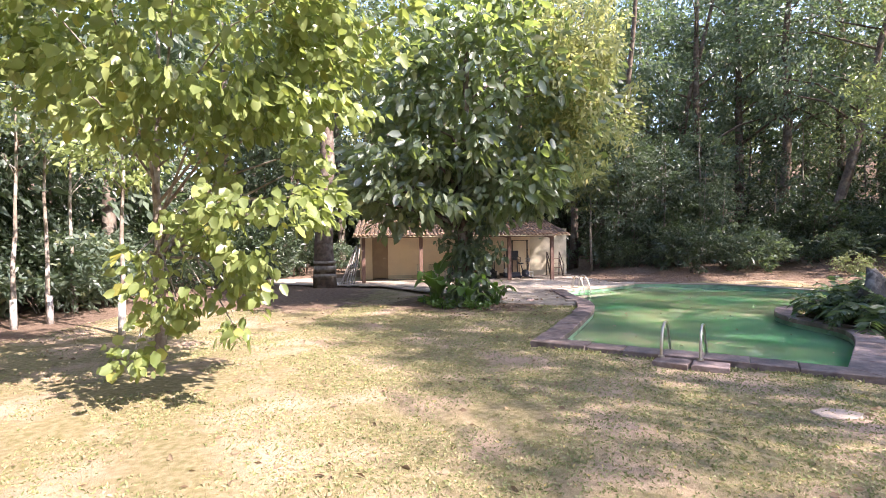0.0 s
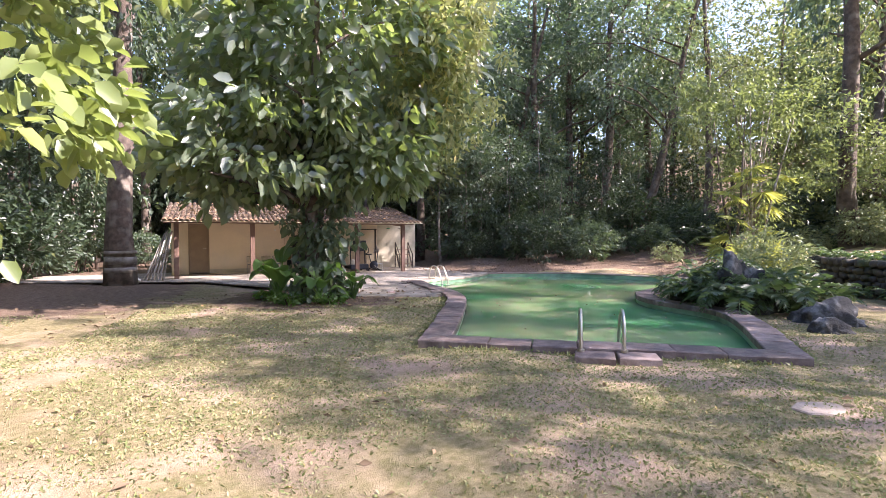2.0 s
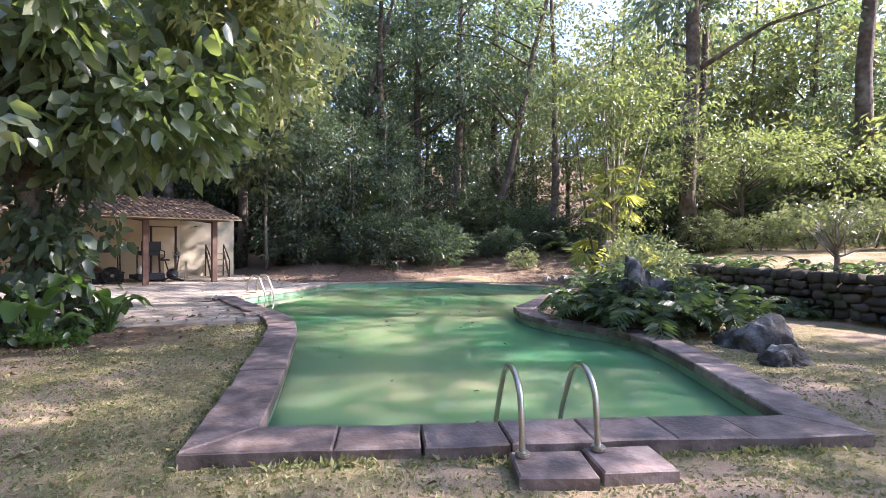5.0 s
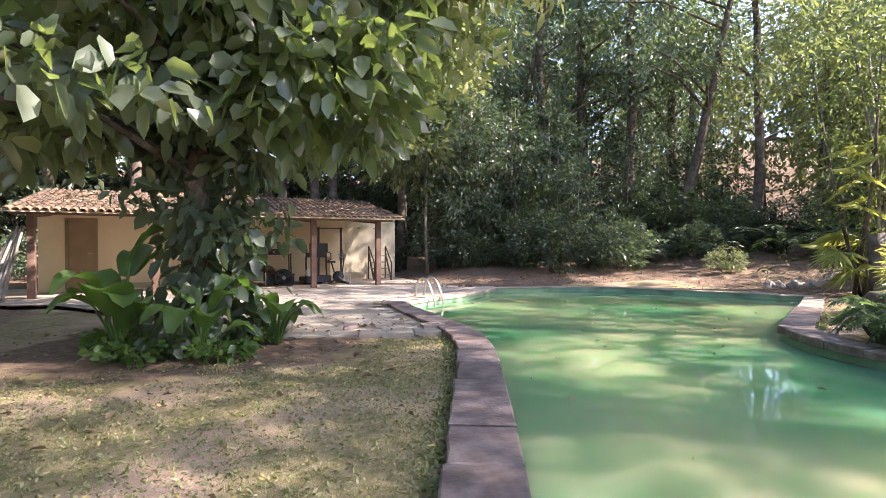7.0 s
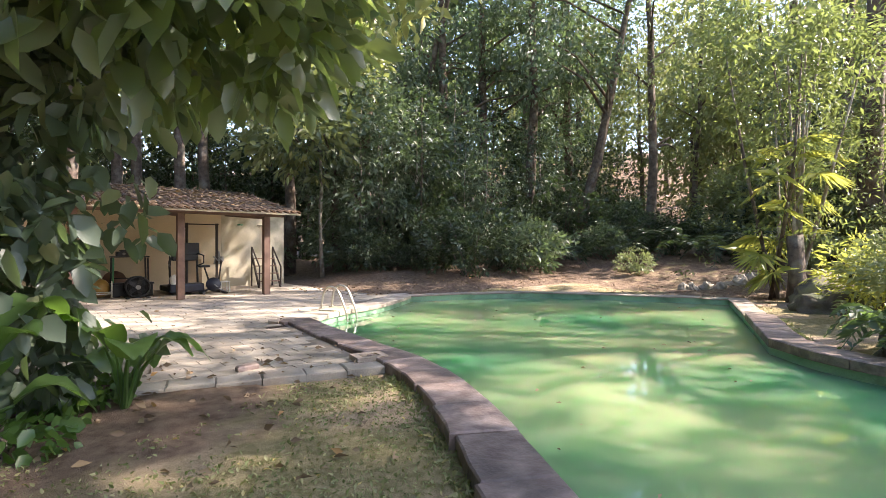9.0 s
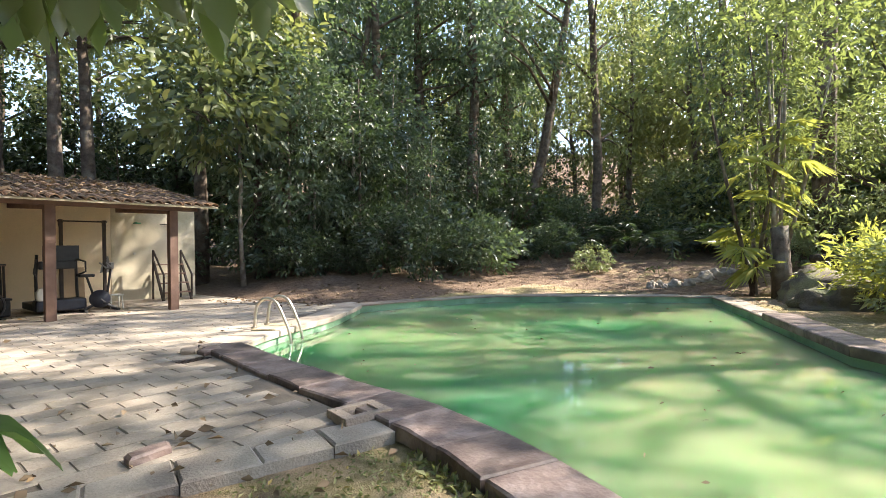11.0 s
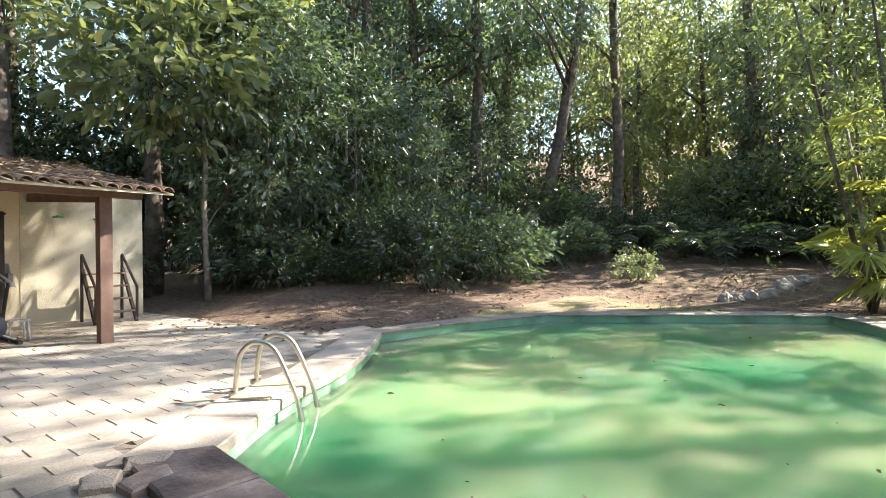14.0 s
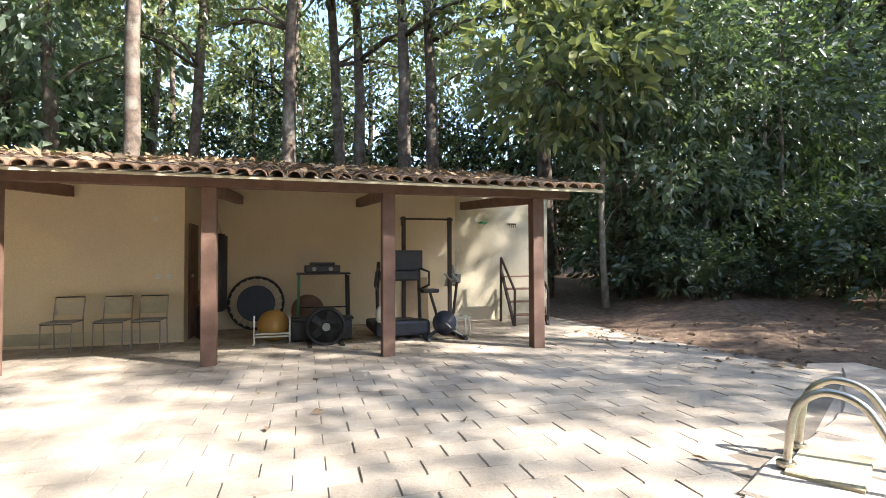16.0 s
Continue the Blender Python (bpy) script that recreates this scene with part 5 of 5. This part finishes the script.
# ---- rocks, walls and garden plants ----
def boulder(name, x, y, z, r, seed, label, category, material=None, group="", rough=0.3):
    ob = thing(name, pose(x, y, z, 0, 0, seed * 47 % 360), label, category, group)
    bm = bmesh.new()
    bmesh.ops.create_icosphere(bm, subdivisions=4, radius=1.0)
    for v in bm.verts:
        p = v.co.copy()
        k = 1 + 1.2 * rough * noise.noise(p * 1.3 + Vector((seed, 0, 0))) + rough * 0.7 * noise.noise(p * 3.5 + Vector((0, seed, 0))) + rough * 0.35 * noise.noise(p * 9)
        v.co = Vector((p.x * r[0] * k, p.y * r[1] * k, max(-0.15, p.z) * r[2] * k))
    part("rock", bm, material or M_ROCK, ob, smooth=True)
    return ob


boulder("boulder", 8.98, 9.7, -0.1, (0.5, 0.55, 1.12), 3, "tall grey lichened boulder among ferns by the pool", "rock", rough=0.4)
boulder("boulder", 8.75, 10.65, -0.1, (0.6, 0.6, 0.55), 5, "dark mossy rock at the pool's edge", "rock", M_STONEWALL)
boulder("boulder", 8.75, 9.15, -0.1, (0.5, 0.5, 0.55), 15, "dark mossy rock half hidden by ferns", "rock", M_STONEWALL)
boulder("boulder", 9.45, 9.2, -0.1, (0.5, 0.5, 0.6), 17, "dark mossy rock half hidden by ferns", "rock", M_STONEWALL)
boulder("boulder", 9.5, 10.3, -0.1, (0.55, 0.55, 0.62), 19, "dark mossy rock half hidden by ferns", "rock", M_STONEWALL)
boulder("boulder", 8.95, 7.65, -0.12, (0.54, 0.38, 0.42), 7, "grey lichened boulder on the lawn beside the pool", "rock", rough=0.34)
boulder("boulder", 8.1, 7.05, -0.12, (0.3, 0.28, 0.25), 9, "small mossy boulder beside the pool", "rock", rough=0.34)
boulder("boulder", 14.3, 13.75, -0.1, (1.35, 0.85, 0.7), 12, "broad brown mossy boulder at the corner of the pool", "rock", M_BOULDER, rough=0.2)
boulder("boulder", 13.2, 13.15, -0.1, (0.8, 0.6, 0.5), 14, "rounded mossy rock behind the coping", "rock", M_STONEWALL)
rr = random.Random(2)
for k in range(11):
    u = k / 10
    boulder("edging_stone", 15.0 + 2.6 * u + rr.uniform(-0.1, 0.1), 17.7 - 1.1 * u + rr.uniform(-0.12, 0.12), land(15 + 2.6 * u, 17.7 - 1.1 * u) - 0.03, (rr.uniform(0.16, 0.26), rr.uniform(0.14, 0.2), rr.uniform(0.13, 0.24)), 20 + k, "rough tan fieldstone edging a bed", "stone", M_CONCRETE, "stones edging the far bed")


def build_stone_wall():
    w = tagged(new("terrace_wall"), "dark mossy dry-stone retaining wall under the terrace", "wall", kind="structure")
    rng = random.Random(6)
    pts = [Vector(p) for p in WALLINE[:6]]
    L = [0]
    for a, b in zip(pts, pts[1:]):
        L.append(L[-1] + (b - a).length)

    def along(s):
        for i in range(len(pts) - 1):
            if s <= L[i + 1] or i == len(pts) - 2:
                d = (pts[i + 1] - pts[i]).normalized()
                return pts[i] + d * (s - L[i]), d

    shapes = []
    for k in range(6):
        bm = bmesh.new()
        bmesh.ops.create_icosphere(bm, subdivisions=2, radius=1.0)
        for v in bm.verts:
            p = v.co.copy()
            q = Vector([math.copysign(abs(c) ** 0.5, c) for c in p])
            v.co = q * (0.8 + 0.3 * noise.noise(p * 1.7 + Vector((k * 5, 0, 0))))
        me = bpy.data.meshes.new("stone")
        bm.to_mesh(me), bm.free()
        me.shade_smooth()
        me.materials.append(M_STONEWALL)
        shapes.append(me)
    z = -0.05
    while z < 0.72:
        h, s = rng.uniform(0.14, 0.22), rng.uniform(-0.2, 0)
        while s < L[-1]:
            l = rng.uniform(0.18, 0.42)
            p, d = along(max(0, s + l / 2))
            ob = new("stone", rng.choice(shapes))
            ob.parent = w
            ob.matrix_basis = pose(p.x - d.y * 0.06 + rng.uniform(-0.03, 0.03), p.y + d.x * 0.06 + rng.uniform(-0.03, 0.03), z + h / 2, rng.uniform(-12, 12), rng.uniform(-9, 9), math.degrees(math.atan2(d.y, d.x))) @ Matrix.Diagonal((l * rng.uniform(0.52, 0.62), rng.uniform(0.17, 0.24), h * rng.uniform(0.55, 0.72), 1))
            s += l
        z += h * 0.95


build_stone_wall()


def frond_points(rng, n, base, length, lift, arch, width):
    """Arching fronds: leaflet bases, directions, lengths, and the midribs."""
    P, D, L, ribs = [], [], [], []
    for k in range(n):
        a = 2 * math.pi * (k + rng.random()) / n
        d = np.array([math.cos(a), math.sin(a), 0.0])
        ln = length * rng.uniform(0.7, 1.15)
        li, ar = lift * rng.uniform(0.7, 1.3), arch * rng.uniform(0.8, 1.2)
        rib = []
        m = 16
        for i in range(m + 1):
            u = i / m
            rib.append(np.array(base) + d * ln * u * (1 - 0.12 * u) + np.array([0, 0, ln * (li * u - ar * u * u)]))
        ribs.append(rib)
        side = np.array([-d[1], d[0], 0])
        for i in range(2, m + 1):
            u = i / m
            t = rib[i] - rib[i - 1]
            t /= np.linalg.norm(t)
            for sg in (-1, 1):
                P.append(rib[i])
                D.append(side * sg + t * 0.55 + np.array([0, 0, -0.12]))
                L.append(width * ln * math.sin(math.pi * min(0.98, 0.12 + 0.86 * u)) ** 0.8)
    return np.array(P), np.array(D), np.array(L), ribs


def fern(m, length, n, seed, label, material, category="fern", group="", lift=0.9, arch=1.0, width=0.24, slim=0.36, base_z=0.05, name="fern"):
    rng = np.random.default_rng(seed)
    t = thing(name, m, label, category, group)
    P, D, L, ribs = frond_points(rng, n, (0, 0, base_z), length, lift, arch, width)
    k = len(P) // n
    for i, rib in enumerate(ribs):
        s = slice(i * k, (i + 1) * k)
        f = link_mesh("frond", leaves_mesh("frond", P[s], D[s], L[s], L[s] * slim, rng, False, 0.1, 0.1), material, t)
        f["kind"] = "stuff"
        part("midrib", tube(rib[::3], 0.006 * length, 4), material, f)
    return t


FERN = fern(pose(8.45, 9.1, -0.08), 1.15, 14, 3, "arching green fern among the poolside rocks", M_LEAF_FERN, group="ferns in the rock bed", lift=1.25, arch=1.2)
rr = random.Random(9)
for x, y, z, s in ((8.75, 8.9, -0.08, 0.8), (8.35, 9.7, -0.08, 0.9), (8.4, 10.2, -0.08, 0.85), (9.3, 8.6, -0.08, 1.0), (9.8, 9.5, -0.08, 0.9), (8.35, 10.7, -0.08, 0.7), (9.6, 8.3, -0.08, 0.8), (9.2, 11.1, -0.08, 0.9), (8.75, 9.2, 0.3, 0.6), (9.5, 9.2, 0.4, 0.65), (9.5, 10.3, 0.4, 0.7), (8.8, 10.55, 0.3, 0.7), (9.15, 9.95, 0.6, 0.55), (8.55, 9.45, 0.1, 0.8)):
    copy_thing(FERN, pose(x, y, z, 0, 0, rr.uniform(0, 360)) @ Matrix.Diagonal((s, s, s * 1.15, 1)))
for k in range(22):
    a, b = Vector(WALLINE[k % 5]), Vector(WALLINE[k % 5 + 1])
    p = a.lerp(b, rr.random())
    top = k % 2
    q = 0.45 if top else -0.42
    d = (b - a).normalized()
    x, y = p.x - d.y * q, p.y + d.x * q
    copy_thing(FERN, pose(x, y, land(x, y) - 0.02, 0, 0, rr.uniform(0, 360)) @ Matrix.Diagonal((0.5, 0.5, 0.5, 1)))
BIGFERN = fern(at_land(18.8, 20.3), 1.9, 13, 5, "large tree fern fronds at the forest edge, darkened for shade", M_LEAF_SHADED, group="large ferns at the forest edge", lift=1.0, arch=1.0, width=0.17, slim=0.25, base_z=0.5)
for x, y, s in ((19.8, 19.3, 1.1), (20.8, 20.4, 1.2), (21.6, 19.0, 1.0), (22.4, 17.6, 1.1), (19.2, 21.6, 1.1), (17.2, 22.0, 0.9), (15.4, 23.2, 0.9), (13.9, 23.8, 0.8), (22.9, 19.6, 1.2), (20.4, 17.8, 0.8)):
    copy_thing(BIGFERN, at_land(x, y, rr.uniform(0, 360), s))

make_shrub(at_land(16.3, 20.4), (0.85, 0.7, 0.45), 60, 26, 0.09, 0.55, M_LEAF_HEDGE, "rounded grey-green clipped bush on bare earth", "bush", seed=41, clump_r=0.16)
make_shrub(at_land(12.2, 11.8), (1.3, 1.1, 0.9), 130, 30, 0.14, 0.35, M_LEAF_HEDGE, "loose grey-green shrub behind the boulder", "shrub", seed=42, clump_r=0.3)
make_shrub(at_land(13.0, 12.7), (1.0, 0.9, 0.75), 70, 30, 0.18, 0.25, M_LEAF_PALM, "feathery pale yellow-green shrub", "shrub", seed=43, clump_r=0.3)
H1 = make_shrub(at_land(18.6, 15.6), (1.15, 0.85, 0.68), 120, 34, 0.085, 0.5, M_LEAF_HEDGE, "clipped grey-green hedge section on the terrace", "hedge", "hedge along the terrace", seed=44, clump_r=0.2, name="hedge_section")
for k in range(1, 9):
    u = k / 8
    copy_thing(H1, at_land(18.7 + 1.7 * math.sin(u * 1.9), 15.2 - 11.5 * u, 80 + rr.uniform(-15, 15), rr.uniform(0.95, 1.15)))
make_tree(at_land(13.5, 8.2), 1.5, 0.06, [((0, 0, 1.35), (1.3, 1.2, 0.45))], 60, 14, 0.11, 0.45, M_LEAF_LIGHT, M_BARK_PALE, "small bare-stemmed spreading shrub on the terrace wall", "shrub", seed=51, clump_r=0.24, limbs=22, bare=0.1, name="shrub")
make_tree(at_land(20.9, 13.5), 4.2, 0.1, [((0, 0, 3.5), (3.5, 3.2, 0.8)), ((-1.5, 1.2, 2.5), (2.2, 2.2, 0.6)), ((0.5, -2.5, 2.9), (2.4, 2.2, 0.7))], 330, 28, 0.17, 0.3, M_LEAF_CANE, M_BARK, "low spreading light green feathery tree behind the hedge", "tree", seed=52, clump_r=0.5, limbs=18, bare=0.3, hang=0.1)


def cane_clump(x, y):
    """Tall thin canes with a leafy head and fan leaves lower down."""
    rng = np.random.default_rng(61)
    t = thing("cane_palm", at_land(x, y), "tall clump of thin canes with yellow fan leaves", "palm")
    heads = []
    for k in range(11):
        a, r = rng.uniform(0, 6.28), rng.uniform(0.1, 0.6)
        b = Vector((r * math.cos(a), r * math.sin(a), -0.1))
        top = b + Vector((rng.normal(0, 0.85), rng.normal(0, 0.85), rng.uniform(5.2, 6.9)))
        mid = b.lerp(top, 0.5) + Vector((rng.normal(0, 0.12), rng.normal(0, 0.12), 0))
        part("cane", tube([b, mid, top], [0.05, 0.04, 0.015], 7), M_BARK_PALE if k % 3 else M_BARK, t, smooth=True)
        heads.append(top)
    c = np.concatenate([np.array([h]) + rng.normal(0, (1.2, 1.2, 0.5), (13, 3)) for h in heads])
    P, D, L, W = clump_leaves(c, rng.uniform(0.3, 0.6, len(c)), 34, rng, 0.19, 0.35, 0.2)
    link_mesh("crown", leaves_mesh("crown", P, D, L, W, rng, False), M_LEAF_CANE, t)
    c = np.concatenate([np.array([[h.x * 0.8, h.y * 0.8, z]]) + rng.normal(0, 0.45, (4, 3)) for h in heads for z in (1.6, 2.4, 3.2, 4.0, 4.8)])
    P, D, L, W = clump_leaves(c, rng.uniform(0.2, 0.45, len(c)), 14, rng, 0.14, 0.35, 0.3)
    link_mesh("side_foliage", leaves_mesh("side", P, D, L, W, rng, False), M_LEAF_CANE, t)
    for k in range(20):
        a, z, r = rng.uniform(0, 6.28), rng.uniform(1.2, 4.0) if k < 14 else rng.uniform(0.3, 1.3), rng.uniform(0.4, 1.0)
        o = np.array([0.25 * math.cos(a), 0.25 * math.sin(a), z - 0.3])
        h = np.array([r * math.cos(a), r * math.sin(a), z + 0.15])
        tilt = rng.uniform(-0.9, 0.9)
        d = np.array([math.cos(a), math.sin(a), tilt])
        s = np.array([-math.sin(a), math.cos(a), 0])
        u = np.array([-tilt * math.cos(a), -tilt * math.sin(a), 1.0])
        n = 15
        ang = np.linspace(-1.9, 1.9, n).reshape(-1, 1)
        D = d * np.cos(ang) + (s * 0.9 + u * rng.uniform(-0.5, 0.5)) * np.sin(ang) + u * 0.25 * np.cos(ang)
        L = 0.7 * rng.uniform(0.8, 1.1, n)
        leaf = link_mesh("fan_leaf", leaves_mesh("fan_leaf", np.repeat([h], n, axis=0), D, L, L * 0.15, rng, False, 0.2, 0.25), M_LEAF_PALM, t)
        part("stalk", tube([o, (o + h) / 2 + np.array([0, 0, 0.1]), h], 0.008, 4), M_LEAF_PALM, leaf)


cane_clump(15.0, 14.9)
fern(at_land(14.3, 13.6), 1.0, 12, 8, "feathery yellow-green palm fronds by the rocks", M_LEAF_PALM, "palm", lift=1.1, arch=0.9, width=0.3, slim=0.12, base_z=0.3, name="feather_palm")
stump = thing("tree_stump", at_land(14.35, 14.5), "grey weathered cut tree stump beside the canes", "stump")
part("stump", trunk_bm([(0, 0, -0.1), (0.03, 0, 0.8), (0.0, 0.05, 1.62)], [0.24, 0.16, 0.17], np.random.default_rng(3), 10), M_BARK, stump, smooth=True)

# broad banana-like leaves at the foot of the dark tree
def paddle_plant(x, y, n, length, seed, label, lean=0.5):
    rng = np.random.default_rng(seed)
    t = thing("banana_plant", pose(x, y, -0.12), label, "plant", "paddle-leaved plants under the dark tree")
    for k in range(n):
        a = 2 * math.pi * (k + rng.random() * 0.6) / n
        ln = length * rng.uniform(0.7, 1.15)
        out = rng.uniform(0.25, 0.9) * lean
        d = Vector((math.cos(a), math.sin(a), 0))
        s = Vector((-math.sin(a), math.cos(a), 0))
        stalk_top = d * ln * out * 0.35 + Vector((0, 0, ln * rng.uniform(0.25, 0.7)))
        bm = bmesh.new()
        m, rows = 8, []
        for i in range(m + 1):
            u = i / m
            c = stalk_top + d * ln * (0.12 + 0.5 * out) * u + Vector((0, 0, ln * (0.5 * u - (0.12 + 0.75 * out) * u * u)))
            w = 0.17 * ln * math.sin(math.pi * min(0.97, 0.07 + 0.9 * u)) ** 0.6
            rows.append([bm.verts.new(c + s * w * q + Vector((0, 0, abs(q) * w * 0.35 + 0.01 * rng.normal()))) for q in (-1, -0.5, 0, 0.5, 1)])
        for r0, r1 in zip(rows, rows[1:]):
            for i in range(4):
                bm.faces.new((r0[i], r0[i + 1], r1[i + 1], r1[i]))
        leaf = part("leaf_blade", bm, M_LEAF_BANANA, t, smooth=True)
        part("leaf_stalk", tube([Vector((0, 0, 0)), stalk_top * 0.55 + Vector((0, 0, 0.08)), stalk_top], [0.022, 0.018, 0.012], 6), M_LEAF_BANANA, leaf)


paddle_plant(-0.65, 13.55, 13, 1.5, 1, "clump of tall paddle-shaped banana leaves under the dark tree", 0.6)
paddle_plant(0.3, 13.25, 9, 1.15, 2, "low broad paddle leaves at the tree's foot", 0.9)
paddle_plant(1.15, 13.7, 7, 1.1, 3, "broad drooping paddle leaf plant at the paving edge", 0.9)
for k, (x, y, r) in enumerate(((-0.4, 13.2, 0.5), (0.5, 13.1, 0.45), (0.9, 13.9, 0.4), (-0.9, 14.3, 0.5))):
    make_shrub(pose(x, y, -0.12), (r * 0.9, r * 0.7, 0.12), 26, 12, 0.1, 0.75, M_LEAF_BANANA, "low leafy ground cover round the tree's foot", "ground cover", "ground cover round the tree", seed=70 + k, clump_r=0.14, broad=True)

# big smooth trunk with pale bands, and pale saplings in front of the dark wood
bt = make_tree(pose(-5.7, 19.6, -0.12), 14, 0.42, [((0, 0, 11), (3.4, 3.2, 3.6))], 220, 18, 0.3, 0.5, M_LEAF_FOREST, M_BARK, "thick brown trunk ringed with pale limewash bands", "tree", seed=81, clump_r=0.8, limbs=14, bare=0.55)
for z0, z1 in ((0.45, 0.62), (0.72, 0.95), (1.05, 1.15)):
    part("limewash_band", tube([(0, 0, z0), (0.0, 0, z1)], [0.475, 0.465], 18), M_BAND, bt, "flaking pale limewash band", smooth=True)
for k, (x, y, h) in enumerate(((-10.3, 9.9, 6.0), (-10.1, 10.7, 6.4), (-10.9, 12.5, 6.0), (-7.2, 9.2, 5.5), (-11.2, 8.4, 6.0))):
    sp = make_tree(at_land(x, y), h, 0.06, [((0.2, 0, h * 0.8), (1.3, 1.3, 1.2))], 60, 16, 0.16, 0.6, M_LEAF_LIME if k % 2 else M_LEAF_FOREST, M_BARK_PALE, "young tree with a crooked pale stem at the lawn's edge", "sapling", "pale saplings at the lawn's edge", seed=90 + k, clump_r=0.4, limbs=8, bare=0.4, name="sapling")
    part("limewash", tube([(0, 0, -0.05), (0.0, 0, 0.75)], [0.075, 0.066], 10), M_LIME, sp, "limewashed foot", smooth=True)

# far house seen between the trunks
hs = thing("far_house", pose(27, 33, 1.6, 0, 0, 25) @ Matrix.Diagonal((0.6, 0.6, 0.6, 1)), "small far house with a pink tiled roof behind the trees", "house")
part("wall", box(-4, 4, -2.5, 2.5, -1.0, 2.6), M_WALL, hs)
bm = bmesh.new()
vs = [bm.verts.new(p) for p in ((-4.6, -3.1, 2.5), (4.6, -3.1, 2.5), (4.6, 0, 3.9), (-4.6, 0, 3.9), (4.6, 3.1, 2.5), (-4.6, 3.1, 2.5))]
bm.faces.new((vs[0], vs[1], vs[2], vs[3])), bm.faces.new((vs[3], vs[2], vs[4], vs[5]))
bmesh.ops.solidify(bm, geom=bm.faces, thickness=0.12)
part("roof", bm, M_TILE, hs)

# ---- lawn blades and fallen leaves ----
def on_lawn(x, y):
    if inside(DECK, x, y) or inside(OUTXY[::4], x, y) or abs(off_line(OUTXY[::6], x, y, True)) < 0.46:
        return False
    return math.hypot(x - 0.2, (y - 14.3) * 1.2) > 1.6


rng = np.random.default_rng(15)
pts = []
for x0, x1, y0, y1, n in ((-5, 5, 2, 9.5, 80000), (-3.5, 3.3, 9.5, 14, 30000), (4.5, 10.2, 2.0, 8.5, 22000), (-9, -5, 3, 13, 12000)):
    c = np.stack([rng.uniform(x0, x1, n), rng.uniform(y0, y1, n)], axis=1)
    for x, y in c:
        f = noise.noise(Vector((x * 0.8, y * 0.8, 3))) + 0.5 * noise.noise(Vector((x * 2.6, y * 2.6, 7)))
        s = 1 - ease(math.hypot(x - 0.2, (y - 14.3) * 1.2), 1.4, 3.4)
        if f > -0.3 + 0.6 * rng.random() - 0.4 + s + 0.5 * ease(-x, 0.2, 3.0) * (1 - ease(y, 7, 10)) and on_lawn(x, y):
            pts.append((x, y, land(x, y) - 0.005))
P = np.array(pts)
D = rng.normal(size=P.shape) * 0.7
D[:, 2] = np.abs(D[:, 2]) * 0.6 + 0.45
L = rng.uniform(0.025, 0.062, len(P))
tagged(link_mesh("lawn_grass", leaves_mesh("lawn_grass", P, D, L, L * 0.34, rng, False, 0.2, 0.3), M_GRASS), "short patchy broad-bladed lawn grass, partly dry", "grass", kind="stuff")
pts = []
for x0, x1, y0, y1, n in ((-9, 9, 2, 15, 900), (-4, 4, 11, 16, 350), (5, 20, 20.6, 24, 900), (1, 6, 14, 24, 45), (12.5, 18, 14, 20, 300)):
    for x, y in zip(rng.uniform(x0, x1, n), rng.uniform(y0, y1, n)):
        if inside(OUTXY[::4], x, y) or abs(off_line(OUTXY[::6], x, y, True)) < 0.3:
            continue
        pts.append((x, y, -0.025 if inside(DECK, x, y) else land(x, y) + 0.012))
P = np.array(pts)
D = rng.normal(size=P.shape)
D[:, 2] = np.abs(D[:, 2]) * 0.12
L = rng.uniform(0.04, 0.11, len(P))
tagged(link_mesh("fallen_leaves", leaves_mesh("fallen_leaves", P, D, L, L * 0.5, rng, False, 0.3, 0.0), M_LITTER), "scattered dry brown fallen leaves", "fallen leaves", kind="stuff")

# weeds along the outer edge of the coping
pts = []
for i in range(0, len(OUT), 1):
    q = corner_out(i, 0.47)
    if q.y > 13.4 or inside(DECK, q.x, q.y):
        continue
    for k in range(26 if noise.noise(Vector((q.x * 1.5, q.y * 1.5, 5))) > -0.1 else 7):
        w = q + Vector((rng.normal(0, 0.05), rng.normal(0, 0.05)))
        pts.append((w.x, w.y, land(w.x, w.y) - 0.01))
P = np.array(pts)
D = rng.normal(size=P.shape) * 0.55
D[:, 2] = np.abs(D[:, 2]) + 0.6
L = rng.uniform(0.05, 0.13, len(P))
tagged(link_mesh("edge_weeds", leaves_mesh("edge_weeds", P, D, L, L * 0.22, rng, False, 0.2, 0.4), M_GRASS), "uncut grass and weeds along the pool coping", "grass", kind="stuff")
# floating leaves and specks
pts = []
while len(pts) < 70:
    x, y = rng.uniform(2, 13.5), rng.uniform(6, 20)
    if inside(OUTXY[::4], x, y) and abs(off_line(OUTXY[::6], x, y, True)) > 0.12:
        pts.append((x, y, WATER_Z + 0.004))
P = np.array(pts)
D = rng.normal(size=P.shape)
D[:, 2] = 0
L = rng.uniform(0.02, 0.09, len(P))
tagged(link_mesh("floating_leaves", leaves_mesh("floating_leaves", P, D, L, L * 0.45, rng, False, 0.05, 0.0), M_LITTER), "a few dry leaves floating on the green water", "fallen leaves", kind="stuff")
